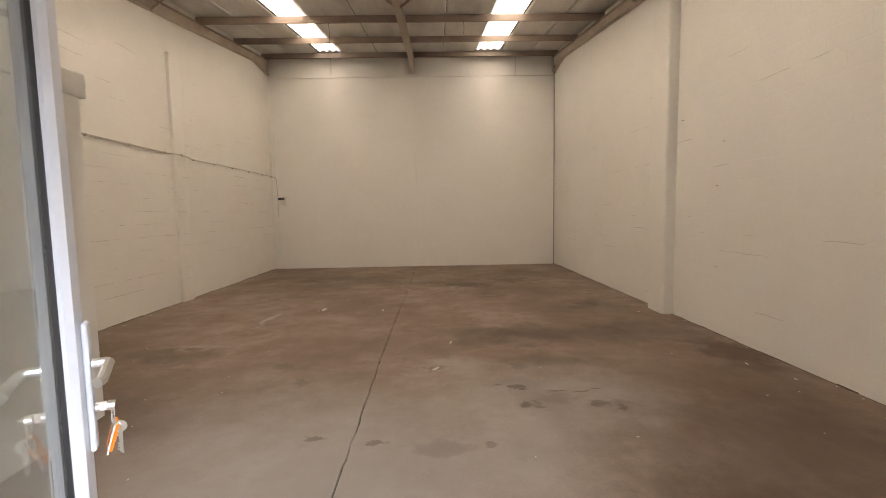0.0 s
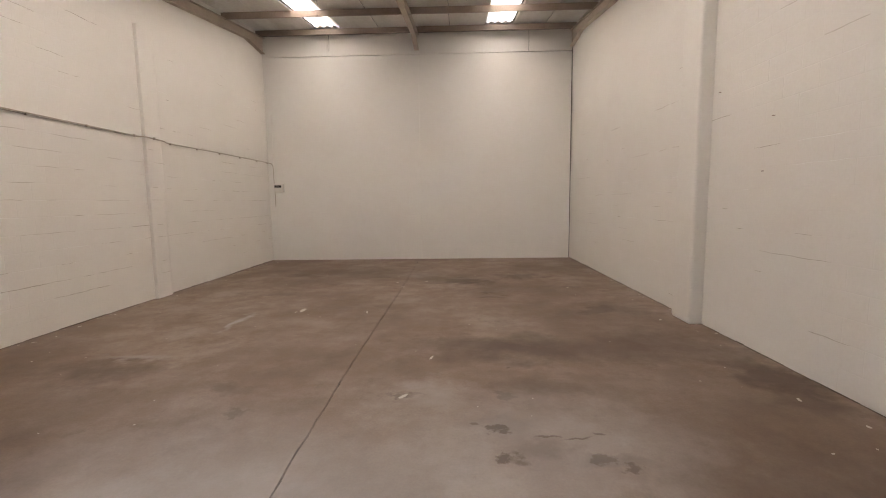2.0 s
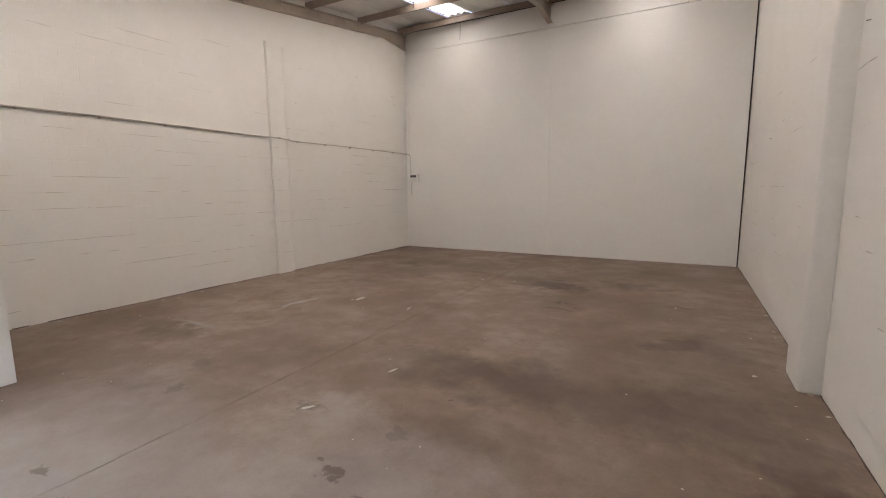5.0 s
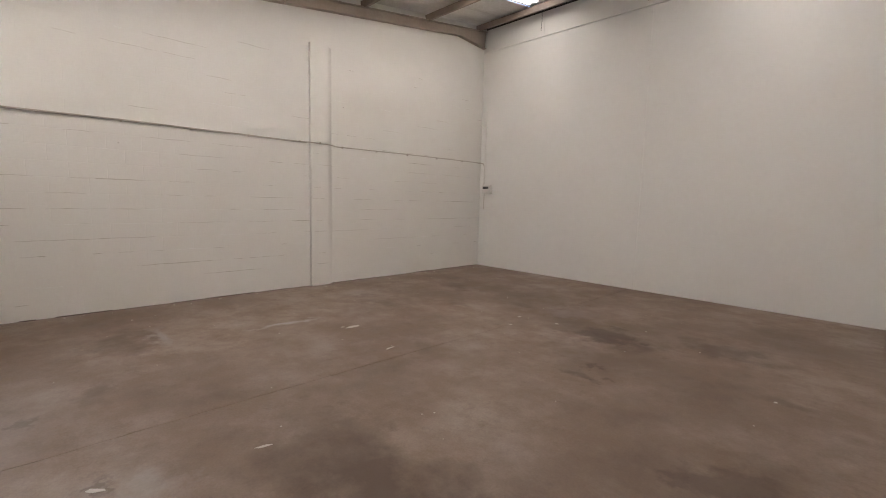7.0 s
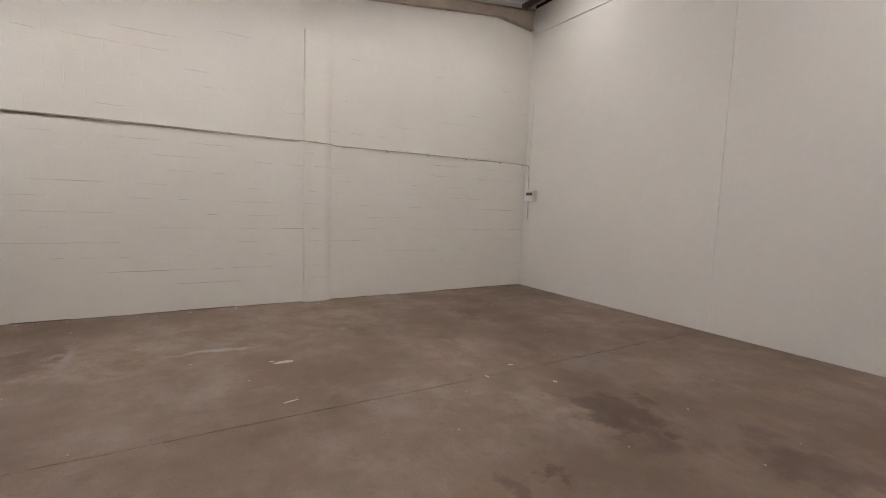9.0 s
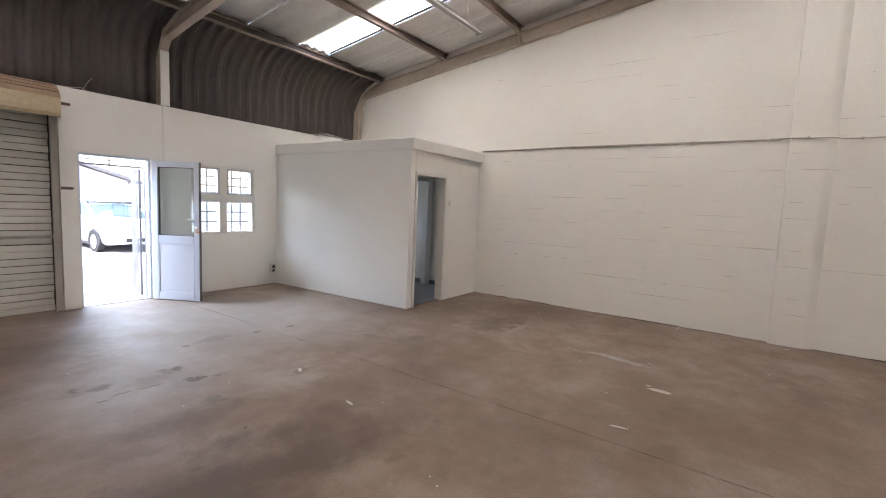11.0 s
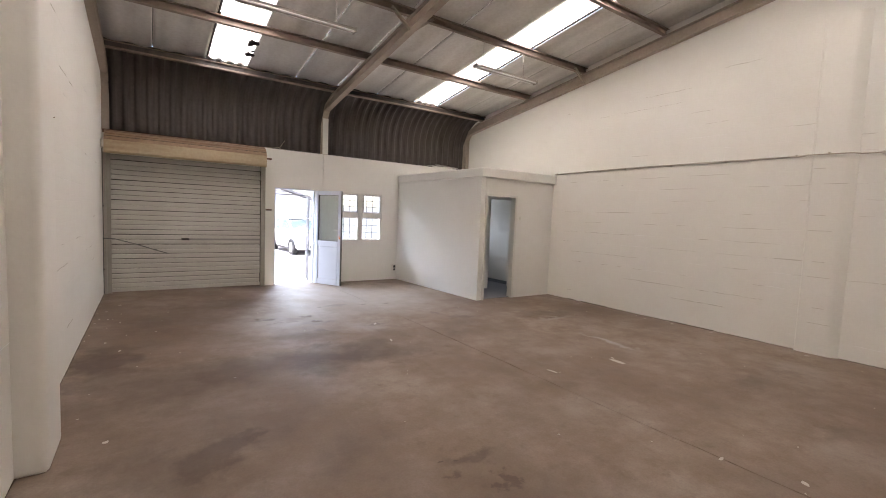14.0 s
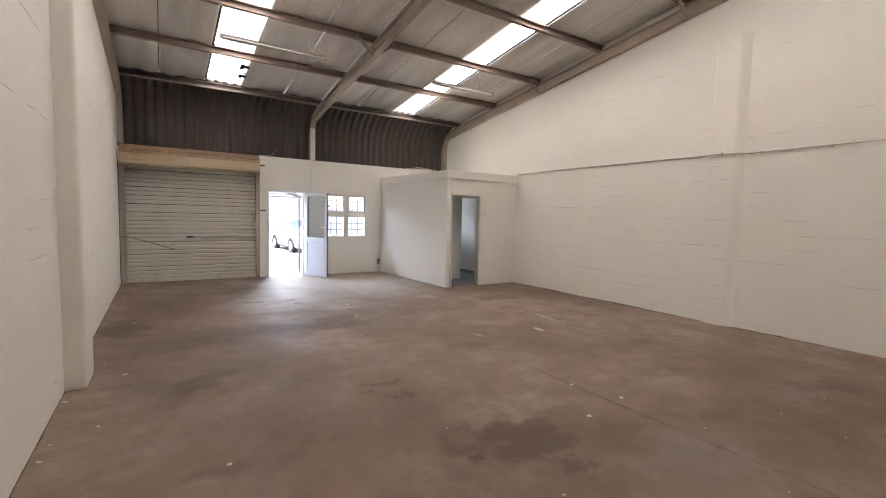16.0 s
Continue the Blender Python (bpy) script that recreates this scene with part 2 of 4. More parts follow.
def concrete_floor():
    m, nt, bsdf = nodes_of("stained_concrete_floor")
    L = nt.links
    base = ramp(nt, noise_at(nt, 0.45, 7, 0.66), 0.36, 0.66, (0.160, 0.110, 0.079), (0.332, 0.258, 0.202))
    mottled = mix(nt, ramp(nt, noise_at(nt, 2.6, 8, 0.72), 0.45, 0.68), base, (0.215, 0.152, 0.109))
    mottled = mix(nt, ramp(nt, noise_at(nt, 0.9, 8, 0.68), 0.50, 0.74, (0, 0, 0), (0.36, 0.36, 0.36)), mottled, (0.300, 0.268, 0.245))
    mottled = mix(nt, ramp(nt, noise_at(nt, 5.5, 7, 0.7), 0.56, 0.74, (0, 0, 0), (0.45, 0.45, 0.45)), mottled, (0.125, 0.086, 0.062))
    grain = mix(nt, 0.5, mottled, ramp(nt, noise_at(nt, 60, 3, 0.6), 0.3, 0.75, (0.62, 0.6, 0.58), (1.15, 1.15, 1.15)), "MULTIPLY")
    col = mix(nt, 0.6, mottled, grain)
    geo = nt.nodes.new("ShaderNodeNewGeometry")
    warp = nt.nodes.new("ShaderNodeTexNoise")
    warp.inputs["Scale"].default_value, warp.inputs["Detail"].default_value, warp.inputs["Roughness"].default_value = 2.8, 8.0, 0.65
    L.new(geo.outputs["Position"], warp.inputs["Vector"])
    centred = nt.nodes.new("ShaderNodeVectorMath")
    centred.operation = "SUBTRACT"
    centred.inputs[1].default_value = (0.5, 0.5, 0.5)
    L.new(warp.outputs["Color"], centred.inputs[0])
    fray = nt.nodes.new("ShaderNodeTexNoise")
    fray.inputs["Scale"].default_value, fray.inputs["Detail"].default_value, fray.inputs["Roughness"].default_value = 9.0, 6.0, 0.6
    L.new(geo.outputs["Position"], fray.inputs["Vector"])
    ragged = nt.nodes.new("ShaderNodeVectorMath")
    ragged.operation = "SUBTRACT"
    ragged.inputs[1].default_value = (0.5, 0.5, 0.5)
    L.new(fray.outputs["Color"], ragged.inputs[0])
    for x, y, rx, ry, k in STAINS_AND_DOOR_LIGHT:
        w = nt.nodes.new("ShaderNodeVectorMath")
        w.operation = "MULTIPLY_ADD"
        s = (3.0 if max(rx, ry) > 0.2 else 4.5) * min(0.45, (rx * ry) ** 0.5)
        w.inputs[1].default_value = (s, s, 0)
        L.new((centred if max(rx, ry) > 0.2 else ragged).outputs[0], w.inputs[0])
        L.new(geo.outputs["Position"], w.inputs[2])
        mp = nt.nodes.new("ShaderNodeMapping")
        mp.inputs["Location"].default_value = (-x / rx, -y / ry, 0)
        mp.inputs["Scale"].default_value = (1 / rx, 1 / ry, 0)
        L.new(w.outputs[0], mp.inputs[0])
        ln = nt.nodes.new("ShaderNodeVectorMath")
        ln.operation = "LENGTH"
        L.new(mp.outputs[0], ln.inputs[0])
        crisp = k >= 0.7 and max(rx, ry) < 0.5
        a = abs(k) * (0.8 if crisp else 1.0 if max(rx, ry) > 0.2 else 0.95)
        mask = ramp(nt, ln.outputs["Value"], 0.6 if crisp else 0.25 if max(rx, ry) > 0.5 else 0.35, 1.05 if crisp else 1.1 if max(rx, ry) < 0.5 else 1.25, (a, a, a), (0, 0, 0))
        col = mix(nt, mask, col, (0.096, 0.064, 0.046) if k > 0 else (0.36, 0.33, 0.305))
    L.new(col, bsdf.inputs["Base Color"])
    L.new(ramp(nt, noise_at(nt, 1.3, 6, 0.65), 0.3, 0.7, (0.56, 0.56, 0.56), (0.80, 0.80, 0.80)), bsdf.inputs["Roughness"])
    bsdf.inputs["Specular IOR Level"].default_value = 0.34
    bump(nt, bsdf, noise_at(nt, 22, 6, 0.65), 0.18, 0.003)
    return m


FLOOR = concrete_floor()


# ---- building blocks ----
def box(bm, x0, x1, y0, y1, z0, z1, m=None):
    x0, x1, y0, y1, z0, z1 = min(x0, x1), max(x0, x1), min(y0, y1), max(y0, y1), min(z0, z1), max(z0, z1)
    v = [bm.verts.new(Vector((x, y, z)) if m is None else m @ Vector((x, y, z))) for x in (x0, x1) for y in (y0, y1) for z in (z0, z1)]
    return [bm.faces.new([v[i] for i in f]) for f in ((0, 1, 3, 2), (4, 6, 7, 5), (0, 4, 5, 1), (2, 3, 7, 6), (0, 2, 6, 4), (1, 5, 7, 3))]


def prism(bm, outline, lift):
    """A closed outline of 3D points, pushed along lift."""
    lift = Vector(lift)
    a = [bm.verts.new(Vector(p)) for p in outline]
    b = [bm.verts.new(Vector(p) + lift) for p in outline]
    n = len(a)
    bm.faces.new(a)
    bm.faces.new(b[::-1])
    for i in range(n):
        bm.faces.new((a[i], b[i], b[(i + 1) % n], a[(i + 1) % n]))


def rod(bm, points, r, sides=8):
    """A round bar along points, with closed ends."""
    pts = [Vector(p) for p in points]
    rings = []
    for i, p in enumerate(pts):
        d = (pts[min(i + 1, len(pts) - 1)] - pts[max(i - 1, 0)]).normalized()
        u = d.cross(Vector((0, 0, 1)) if abs(d.z) < 0.9 else Vector((1, 0, 0))).normalized()
        w = d.cross(u)
        rings.append([bm.verts.new(p + r * (math.cos(2 * math.pi * k / sides) * u + math.sin(2 * math.pi * k / sides) * w)) for k in range(sides)])
    for a, b in zip(rings, rings[1:]):
        for k in range(sides):
            bm.faces.new((a[k], a[(k + 1) % sides], b[(k + 1) % sides], b[k]))
    bm.faces.new(rings[0][::-1])
    bm.faces.new(rings[-1])


def soften(bm, width, segments=2):
    bmesh.ops.bevel(bm, geom=list(bm.edges), offset=width, segments=segments, affect="EDGES", profile=0.6)


def part(name, bm, material, parent=None, label="", smooth=False):
    bmesh.ops.recalc_face_normals(bm, faces=list(bm.faces))
    me = bpy.data.meshes.new(name)
    bm.to_mesh(me)
    bm.free()
    me.materials.append(material)
    if smooth:
        me.polygons.foreach_set("use_smooth", [True] * len(me.polygons))
        me.set_sharp_from_angle(angle=radians(35))
    ob = new(name, me)
    if parent is not None:
        ob.parent = parent
        ob.matrix_parent_inverse = parent.matrix_basis.inverted()
    if label:
        ob["label"] = label
    return ob


def thing(name, m, label, category, group="", kind=""):
    e = new(name)
    e.empty_display_size = 0.1
    e.matrix_basis = m
    return tagged(e, label, category, group, kind)


def boxes(name, material, parent, *extents, bevel=0.0, label="", m=None):
    bm = bmesh.new()
    for e in extents:
        box(bm, *e, m=m)
    if bevel:
        soften(bm, bevel)
    return part(name, bm, material, parent, label)


# ---- the shell ----
XL, XR, YF, YO, YB = -4.60, 3.282, 0.23, 0.0, 12.40
WALL_TOP = 2.86
JOINT_X = -0.66
PURLINS = (0.89, 2.49, 4.02, 5.64, 7.26, 8.87, 10.50, 12.12)


def purlin_z(y):
    return 3.934 + 0.1410 * y


def rafter_z(y):
    return purlin_z(y) - 0.17


def slab(name, x_far, jitter_sign):
    """One pour of the floor, with a ragged edge along the construction joint."""
    bm = bmesh.new()
    rnd = random.Random(5)
    edge, y = [], YO - 0.02
    while y < YB + 0.1:
        edge.append((JOINT_X + 0.012 * math.sin(y * 0.9) + rnd.uniform(-0.006, 0.006) - jitter_sign * rnd.uniform(0.0018, 0.0068), y, 0.0))
        y += rnd.uniform(0.06, 0.22)
    outline = edge + [(x_far, YB + 0.1, 0.0), (x_far, YO - 0.02, 0.0)]
    prism(bm, outline, (0, 0, -0.12))
    return part(name, bm, FLOOR, floor)


floor = tagged(new("floor"), "brown grey stained concrete warehouse floor with a ragged joint", "floor", kind="structure")
slab("slab", XL - 0.1, 1)
slab("slab", XR + 0.1, -1)
boxes("joint_base", SHADOW_GAP, floor, (JOINT_X - 0.2, JOINT_X + 0.2, YO, YB, -0.14, -0.02))


def gable_wall(name, x0, x1, label):
    """A side wall whose top follows the roof."""
    bm = bmesh.new()
    outline = [(x0, YO, 0), (x0, YB + 0.25, 0), (x0, YB + 0.25, purlin_z(YB) + 0.175), (x0, YO, purlin_z(YO) + 0.175)]
    prism(bm, [(x, y, z - (0.12 if z == 0 else 0)) for x, y, z in outline], (x1 - x0, 0, 0))
    return tagged(part(name, bm, WHITE), label, "wall", kind="structure")


wall_west = gable_wall("wall_west", XL, XL - 0.22, "white painted concrete block side wall with patchy open joints")
wall_east = gable_wall("wall_east", XR, XR + 0.22, "white painted concrete block side wall with hairline cracks")



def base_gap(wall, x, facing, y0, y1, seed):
    """Dark brown ragged strips laid where wall and floor meet."""
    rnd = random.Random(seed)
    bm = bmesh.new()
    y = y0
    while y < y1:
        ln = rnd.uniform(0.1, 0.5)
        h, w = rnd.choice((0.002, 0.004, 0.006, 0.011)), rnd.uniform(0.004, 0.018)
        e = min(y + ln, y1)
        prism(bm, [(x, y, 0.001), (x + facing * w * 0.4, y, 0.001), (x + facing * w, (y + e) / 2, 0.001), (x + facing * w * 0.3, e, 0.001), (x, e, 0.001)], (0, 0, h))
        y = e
    part("base_seam", bm, BASE_SEAM_BROWN, wall)["kind"] = "stuff"


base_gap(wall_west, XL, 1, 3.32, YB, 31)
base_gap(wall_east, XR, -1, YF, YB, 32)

# back wall: two tall plastered panels, a narrow open slot at one corner, a ring beam above
wall_back = tagged(new("wall_back"), "smooth white plastered back wall with joints and a ring beam", "wall", kind="structure")
boxes("backing", SHADOW_GAP, wall_back, (XL, XR, YB + 0.06, YB + 0.25, 0, 5.84))
boxes("panel", WHITE_SMOOTH, wall_back, (XL, -0.6015, YB, YB + 0.058, -0.05, 5.205))
boxes("panel", WHITE_SMOOTH, wall_back, (-0.5985, XR - 0.030, YB + 0.002, YB + 0.058, -0.05, 5.205))
for a, b in ((XL, -2.902), (-2.898, -0.602), (-0.598, 2.098), (2.102, XR - 0.030)):
    boxes("ring_beam", WHITE_SMOOTH, wall_back, (a, b, YB - 0.006, YB + 0.058, 5.217, 5.725))


def wall_with_openings(name, x0, x1, z1, openings, y0, y1, material, label):
    """A wall along x, pieced round its openings, which go right through."""
    bm = bmesh.new()
    xs = sorted({x0, x1, *(v for o in openings for v in o[:2])})
    for a, b in zip(xs, xs[1:]):
        holes = sorted((o[2], o[3]) for o in openings if o[0] <= a and b <= o[1])
        z = -0.12
        for lo, hi in holes:
            if lo > z:
                box(bm, a, b, y0, y1, z, lo)
            z = hi
        box(bm, a, b, y0, y1, z, z1)
    bmesh.ops.remove_doubles(bm, verts=list(bm.verts), dist=0.0005)
    seen, twin = {}, []
    for f in bm.faces:
        key = tuple(sorted((round(v.co.x, 3), round(v.co.y, 3), round(v.co.z, 3)) for v in f.verts))
        if key in seen:
            twin += [f, seen[key]]
        seen[key] = f
    bmesh.ops.delete(bm, geom=list(set(twin)), context="FACES_ONLY")
    return tagged(part(name, bm, material), label, "wall", kind="structure")


ROLLER_X0, ROLLER_X1, ROLLER_TOP = 0.66, 3.20, 2.58
DOOR_X0, DOOR_X1, DOOR_TOP = -0.44, 0.42, 2.07
WIN = (-2.065, -0.965, 0.955, 2.065)
wall_front = wall_with_openings("wall_front", XL, XR, WALL_TOP,
                                [(ROLLER_X0, ROLLER_X1, -0.12, ROLLER_TOP), (DOOR_X0, DOOR_X1, -0.12, DOOR_TOP), WIN, (-4.25, -3.65, 1.55, 2.05)],
                                YO, YF, WHITE_SMOOTH, "white plastered front wall with door, window and roller door")
boxes("pier", WHITE_SMOOTH, wall_front, (-0.76, -0.60, YF - 0.05, YF + 0.014, -0.05, WALL_TOP - 0.01), bevel=0.006)
boxes("wall_plate", GALV, wall_front, (XL, XR, YO - 0.01, YO + 0.06, WALL_TOP, WALL_TOP + 0.03), label="thin grey flashing on the wall head")


def corrugated(bm, x0, x1, path, pitch, height, thick, steps=8):
    """A wavy sheet: waves across x, pushed along path (y, z) points; height stands off the path's normal."""
    n = max(2, int((x1 - x0) / pitch * steps))
    rows = []
    for i, (y, z) in enumerate(path):
        ya, za = path[max(i - 1, 0)]
        yb, zb = path[min(i + 1, len(path) - 1)]
        d = Vector((yb - ya, zb - za)).normalized()
        nrm = Vector((-d.y, d.x))
        row = []
        for k in range(n + 1):
            x = x0 + (x1 - x0) * k / n
            h = height * max(-0.6, min(0.6, math.cos(2 * math.pi * x / pitch))) / 1.2
            row.append(bm.verts.new((x, y + nrm.x * h, z + nrm.y * h)))
        rows.append(row)
    for a, b in zip(rows, rows[1:]):
        for k in range(n):
            bm.faces.new((a[k], a[k + 1], b[k + 1], b[k]))


def thicken(ob, t):
    md = ob.modifiers.new("thickness", "SOLIDIFY")
    md.thickness, md.offset = t, 1
    return ob


# dark bullnosed cladding above the front wall
cladding = tagged(new("wall_front_cladding"), "dark brown corrugated sheeting above the front wall, rounded at the eave", "cladding", kind="structure")
bull = [(0.05, 2.78), (0.05, 3.1), (0.05, 3.42)] + [(0.83 - 0.78 * math.cos(a), 3.42 + 0.745 * math.sin(a)) for a in (radians(k) for k in range(6, 91, 6))]
for a, b in ((XL - 0.05, JOINT_X), (JOINT_X + 0.004, XR + 0.05)):
    bm = bmesh.new()
    corrugated(bm, a, b, bull, 0.178, 0.045, 0.004)
    thicken(part("cladding_sheet", bm, CLADDING, cladding, smooth=True), 0.004)

boxes("eave_filler", CLADDING, cladding, (XL, XR, 0.838, 0.856, 4.08, 4.222))

# roof sheets between the skylight strips
SKY = ((-3.12, -2.49), (1.08, 1.76))
ceiling = tagged(new("ceiling"), "dusty grey fibre cement roof sheets on steel purlins", "roof", kind="structure")
edges = [XL - 0.1, -3.90, SKY[0][0], SKY[0][1], -1.55, JOINT_X, 0.20, SKY[1][0], SKY[1][1], 2.55, XR + 0.1]
roof_line = [(y, purlin_z(y) + 0.155) for y in (0.78, 2.2, 4.0, 6.0, 8.0, 10.0, 12.75)]
bm = bmesh.new()
for a, b in zip(edges, edges[1:]):
    if (a, b) in SKY:
        for lo, hi in ((0.78, 0.95), (11.98, 12.75)):
            corrugated(bm, a, b, [(lo, purlin_z(lo) + 0.155), (hi, purlin_z(hi) + 0.155)], 0.173, 0.034, 0.006)
    else:
        corrugated(bm, a + 0.006, b - 0.006, roof_line, 0.36, 0.018, 0.006)
roof_sheets = thicken(part("roof_sheet", bm, ROOF, ceiling, smooth=True), 0.008)
bm = bmesh.new()
for x in edges[1:-1]:
    prism(bm, [(x - 0.035, 0.88, purlin_z(0.88) + 0.182), (x + 0.035, 0.88, purlin_z(0.88) + 0.182), (x + 0.035, 12.7, purlin_z(12.7) + 0.182), (x - 0.035, 12.7, purlin_z(12.7) + 0.182)], (0, 0, 0.01))
part("lap_strip", bm, SHADOW_GAP, ceiling)
for a, b in SKY:
    bm = bmesh.new()
    corrugated(bm, a - 0.03, b + 0.03, [(y, purlin_z(y) + 0.172) for y in (0.93, 2.2, 4.0, 6.0, 8.0, 10.0, 12.0)], 0.173, 0.034, 0.003)
    lamp = new("skylight_daylight", bpy.data.lights.new("skylight_daylight", "AREA"))
    lamp.data.shape, lamp.data.size, lamp.data.size_y, lamp.data.energy, lamp.data.color = "RECTANGLE", b - a, 11.0, 78.0, (1.0, 0.965, 0.91)
    lamp.matrix_world = pose((a + b) / 2, 6.28, purlin_z(6.28) + 0.45, math.degrees(math.atan(0.1410)), 0, 0)
    tagged(part("skylight", bm, SKYLIGHT, smooth=True), "cream translucent corrugated skylight strip in the roof", "skylight", kind="structure")


# leaf litter caught at the low end of one strip
litter = thing("leaf_litter", Matrix.Translation((1.13, 1.5, purlin_z(1.5) + 0.13)), "dark leaf litter and moss caught under the skylight", "debris", kind="stuff")
rnd = random.Random(17)
bm = bmesh.new()
for cx, cy, r in ((1.15, 1.83, 0.09), (1.20, 1.76, 0.05), (1.14, 1.40, 0.08), (1.11, 1.55, 0.03), (1.74, 2.1, 0.02), (1.74, 2.5, 0.03), (1.74, 3.1, 0.025)):
    pts = []
    for k in range(11):
        q = r * rnd.uniform(0.5, 1.2)
        x, y = cx + q * math.cos(2 * math.pi * k / 11), cy + 1.2 * q * math.sin(2 * math.pi * k / 11)
        pts.append((x, y, purlin_z(y) + 0.138))
    prism(bm, pts, (0, 0, 0.010))
part("litter_clump", bm, SHADOW_GAP, litter)


# ---- portal frames and purlins ----
def portal(x, width=0.115):
    """Column stub, haunched rafter and back bracket as one rolled steel frame."""
    f = thing("portal_frame", Matrix.Translation((x, YF, WALL_TOP)), "beige painted steel portal frame with haunched ends", "beam", "portal frames", kind="structure")
    inner = [(0.235, WALL_TOP + 0.002), (0.235, 3.66), (0.34, 3.80), (1.0, rafter_z(1.0)), (11.45, rafter_z(11.45)), (YB - 0.05, 5.30)]
    outer = [(YB - 0.02, purlin_z(YB) - 0.002), (0.72, purlin_z(0.72) - 0.002), (0.34, 3.90), (0.12, 3.52), (0.10, WALL_TOP + 0.002)]
    bm = bmesh.new()
    prism(bm, [(x - 0.004, y, z) for y, z in inner + outer], (0.008, 0, 0))
    part("web", bm, BEIGE_STEEL, f)
    for name, line, s in (("inner_flange", inner, 1), ("outer_flange", outer, 1)):
        bm = bmesh.new()
        rows = []
        for i, (y, z) in enumerate(line):
            ya, za = line[max(i - 1, 0)]
            yb, zb = line[min(i + 1, len(line) - 1)]
            d = Vector((yb - ya, zb - za)).normalized()
            n = Vector((d.y, -d.x)) * 0.012
            rows.append([bm.verts.new(p) for p in ((x - width / 2, y, z), (x + width / 2, y, z), (x + width / 2, y + n.x, z + n.y), (x - width / 2, y + n.x, z + n.y))])
        for a, b in zip(rows, rows[1:]):
            for k in range(4):
                bm.faces.new((a[k], a[(k + 1) % 4], b[(k + 1) % 4], b[k]))
        bm.faces.new(rows[0])
        bm.faces.new(rows[-1][::-1])
        part(name, bm, BEIGE_STEEL, f)
    return f


for x in (XL + 0.045, -0.632, XR - 0.045):
    frame_ob = portal(x)
    if x == -0.632:
        boxes("painted_casing", WHITE_SMOOTH, frame_ob, (x - 0.060, x + 0.060, 0.249, 0.254, WALL_TOP + 0.004, 3.64), label="white painted face of the column")


def purlin(y):
    z0, slope = purlin_z(y), math.atan(0.1410)
    m = pose(0, y, z0, math.degrees(slope), 0, 0)
    bm = bmesh.new()
    t, d, w, lip = 0.003, 0.125, 0.06, 0.018
    # lipped channel, open towards the high side
    outline = [(0, 0), (w, 0), (w, lip), (w - t, lip), (w - t, t), (t, t), (t, d - t), (w - t, d - t), (w - t, d - lip), (w, d - lip), (w, d), (0, d)]
    prism(bm, [m @ Vector((XL, a - w / 2, b)) for a, b in outline], (XR - XL, 0, 0))
    p = tagged(part("purlin", bm, PURLIN_STEEL), "dusty brown steel channel purlin under the roof", "beam", "roof purlins", kind="structure")
    return p


for y in PURLINS:
    purlin(y)


def fly_brace(x, y, side):
    """Bent angle from the purlin down to the rafter's lower flange."""
    bm = bmesh.new()
    top, low = Vector((x + side * 0.36, y + 0.02, purlin_z(y) + 0.05)), Vector((x + side * 0.045, y + 0.02, rafter_z(y) - 0.018))
    d = (low - top).normalized()
    n = Vector((0, 1, 0))
    u = d.cross(n).normalized()
    for a, b in ((u * 0.04, n * 0.004), (u * 0.004, n * 0.04)):
        prism(bm, [top, top + a, top + a + b, top + b], low - top)
    tagged(part("fly_brace", bm, BEIGE_STEEL), "short beige steel angle brace between purlin and rafter", "brace", "fly braces", kind="structure")


for x, sides in ((XL + 0.045, (1,)), (-0.632, (1, -1)), (XR - 0.045, (-1,))):
    for y in (PURLINS[2], PURLINS[4]):
        for s in sides:
            fly_brace(x, y, s)


# ---- pilasters ----
def pilaster(name, x_wall, depth, y0, y1, top, label):
    bm = bmesh.new()
    box(bm, x_wall - 0.08 if depth > 0 else x_wall + 0.08, x_wall + depth, y0, y1, -0.01, top)
    soften(bm, 0.045, 5)
    return tagged(part(name, bm, WHITE, smooth=True), label, "pilaster", kind="structure")


bm = bmesh.new()
flank = [(-0.06, 7.757), (0.055, 7.757), (0.064, 7.768), (0.064, 8.06), (0.060, 8.09), (0.050, 8.12), (0.028, 8.16), (0.003, 8.20), (-0.06, 8.21)]
prism(bm, [(XL + d, y, -0.01) for d, y in flank], (0, 0, 4.30))
tagged(part("pilaster_west", bm, WHITE, smooth=True), "white painted block pilaster on the side wall", "pilaster", kind="structure")
pilaster("pilaster_east", XR, -0.155, 6.13, 6.585, 4.75, "white painted pilaster with worn rounded edges")

# ---- the small office box in the corner ----
OY = 3.313
office = tagged(new("wall_office"), "white plastered office box with a thick roof slab", "wall", kind="structure")
bm = bmesh.new()
prism(bm, [(-2.505, YF, -0.05), (-2.635, OY, -0.05), (-2.745, OY, -0.05), (-2.615, YF, -0.05)], (0, 0, 2.43))
part("side_wall", bm, WHITE_SMOOTH, office)
bm = bmesh.new()
box(bm, -3.57, XL, OY - 0.11, OY, -0.05, 2.38)
box(bm, -2.75, -3.57, OY - 0.11, OY, 2.07, 2.38)
part("end_wall", bm, WHITE_SMOOTH, office)
bm = bmesh.new()
prism(bm, [(-2.475, YF + 0.002, 2.375), (-2.605, OY + 0.055, 2.375), (XL + 0.002, OY + 0.075, 2.375), (XL + 0.002, YF + 0.002, 2.382)], (0, 0, 0.178))
soften(bm, 0.022, 3)
part("roof_slab", bm, WHITE_SMOOTH, office, "thick white roof slab with rounded edge")
bm = bmesh.new()
box(bm, -2.70, -3.77, 2.16, 2.27, 0, 2.38)
box(bm, -3.77, -4.45, 2.16, 2.27, 2.03, 2.38)
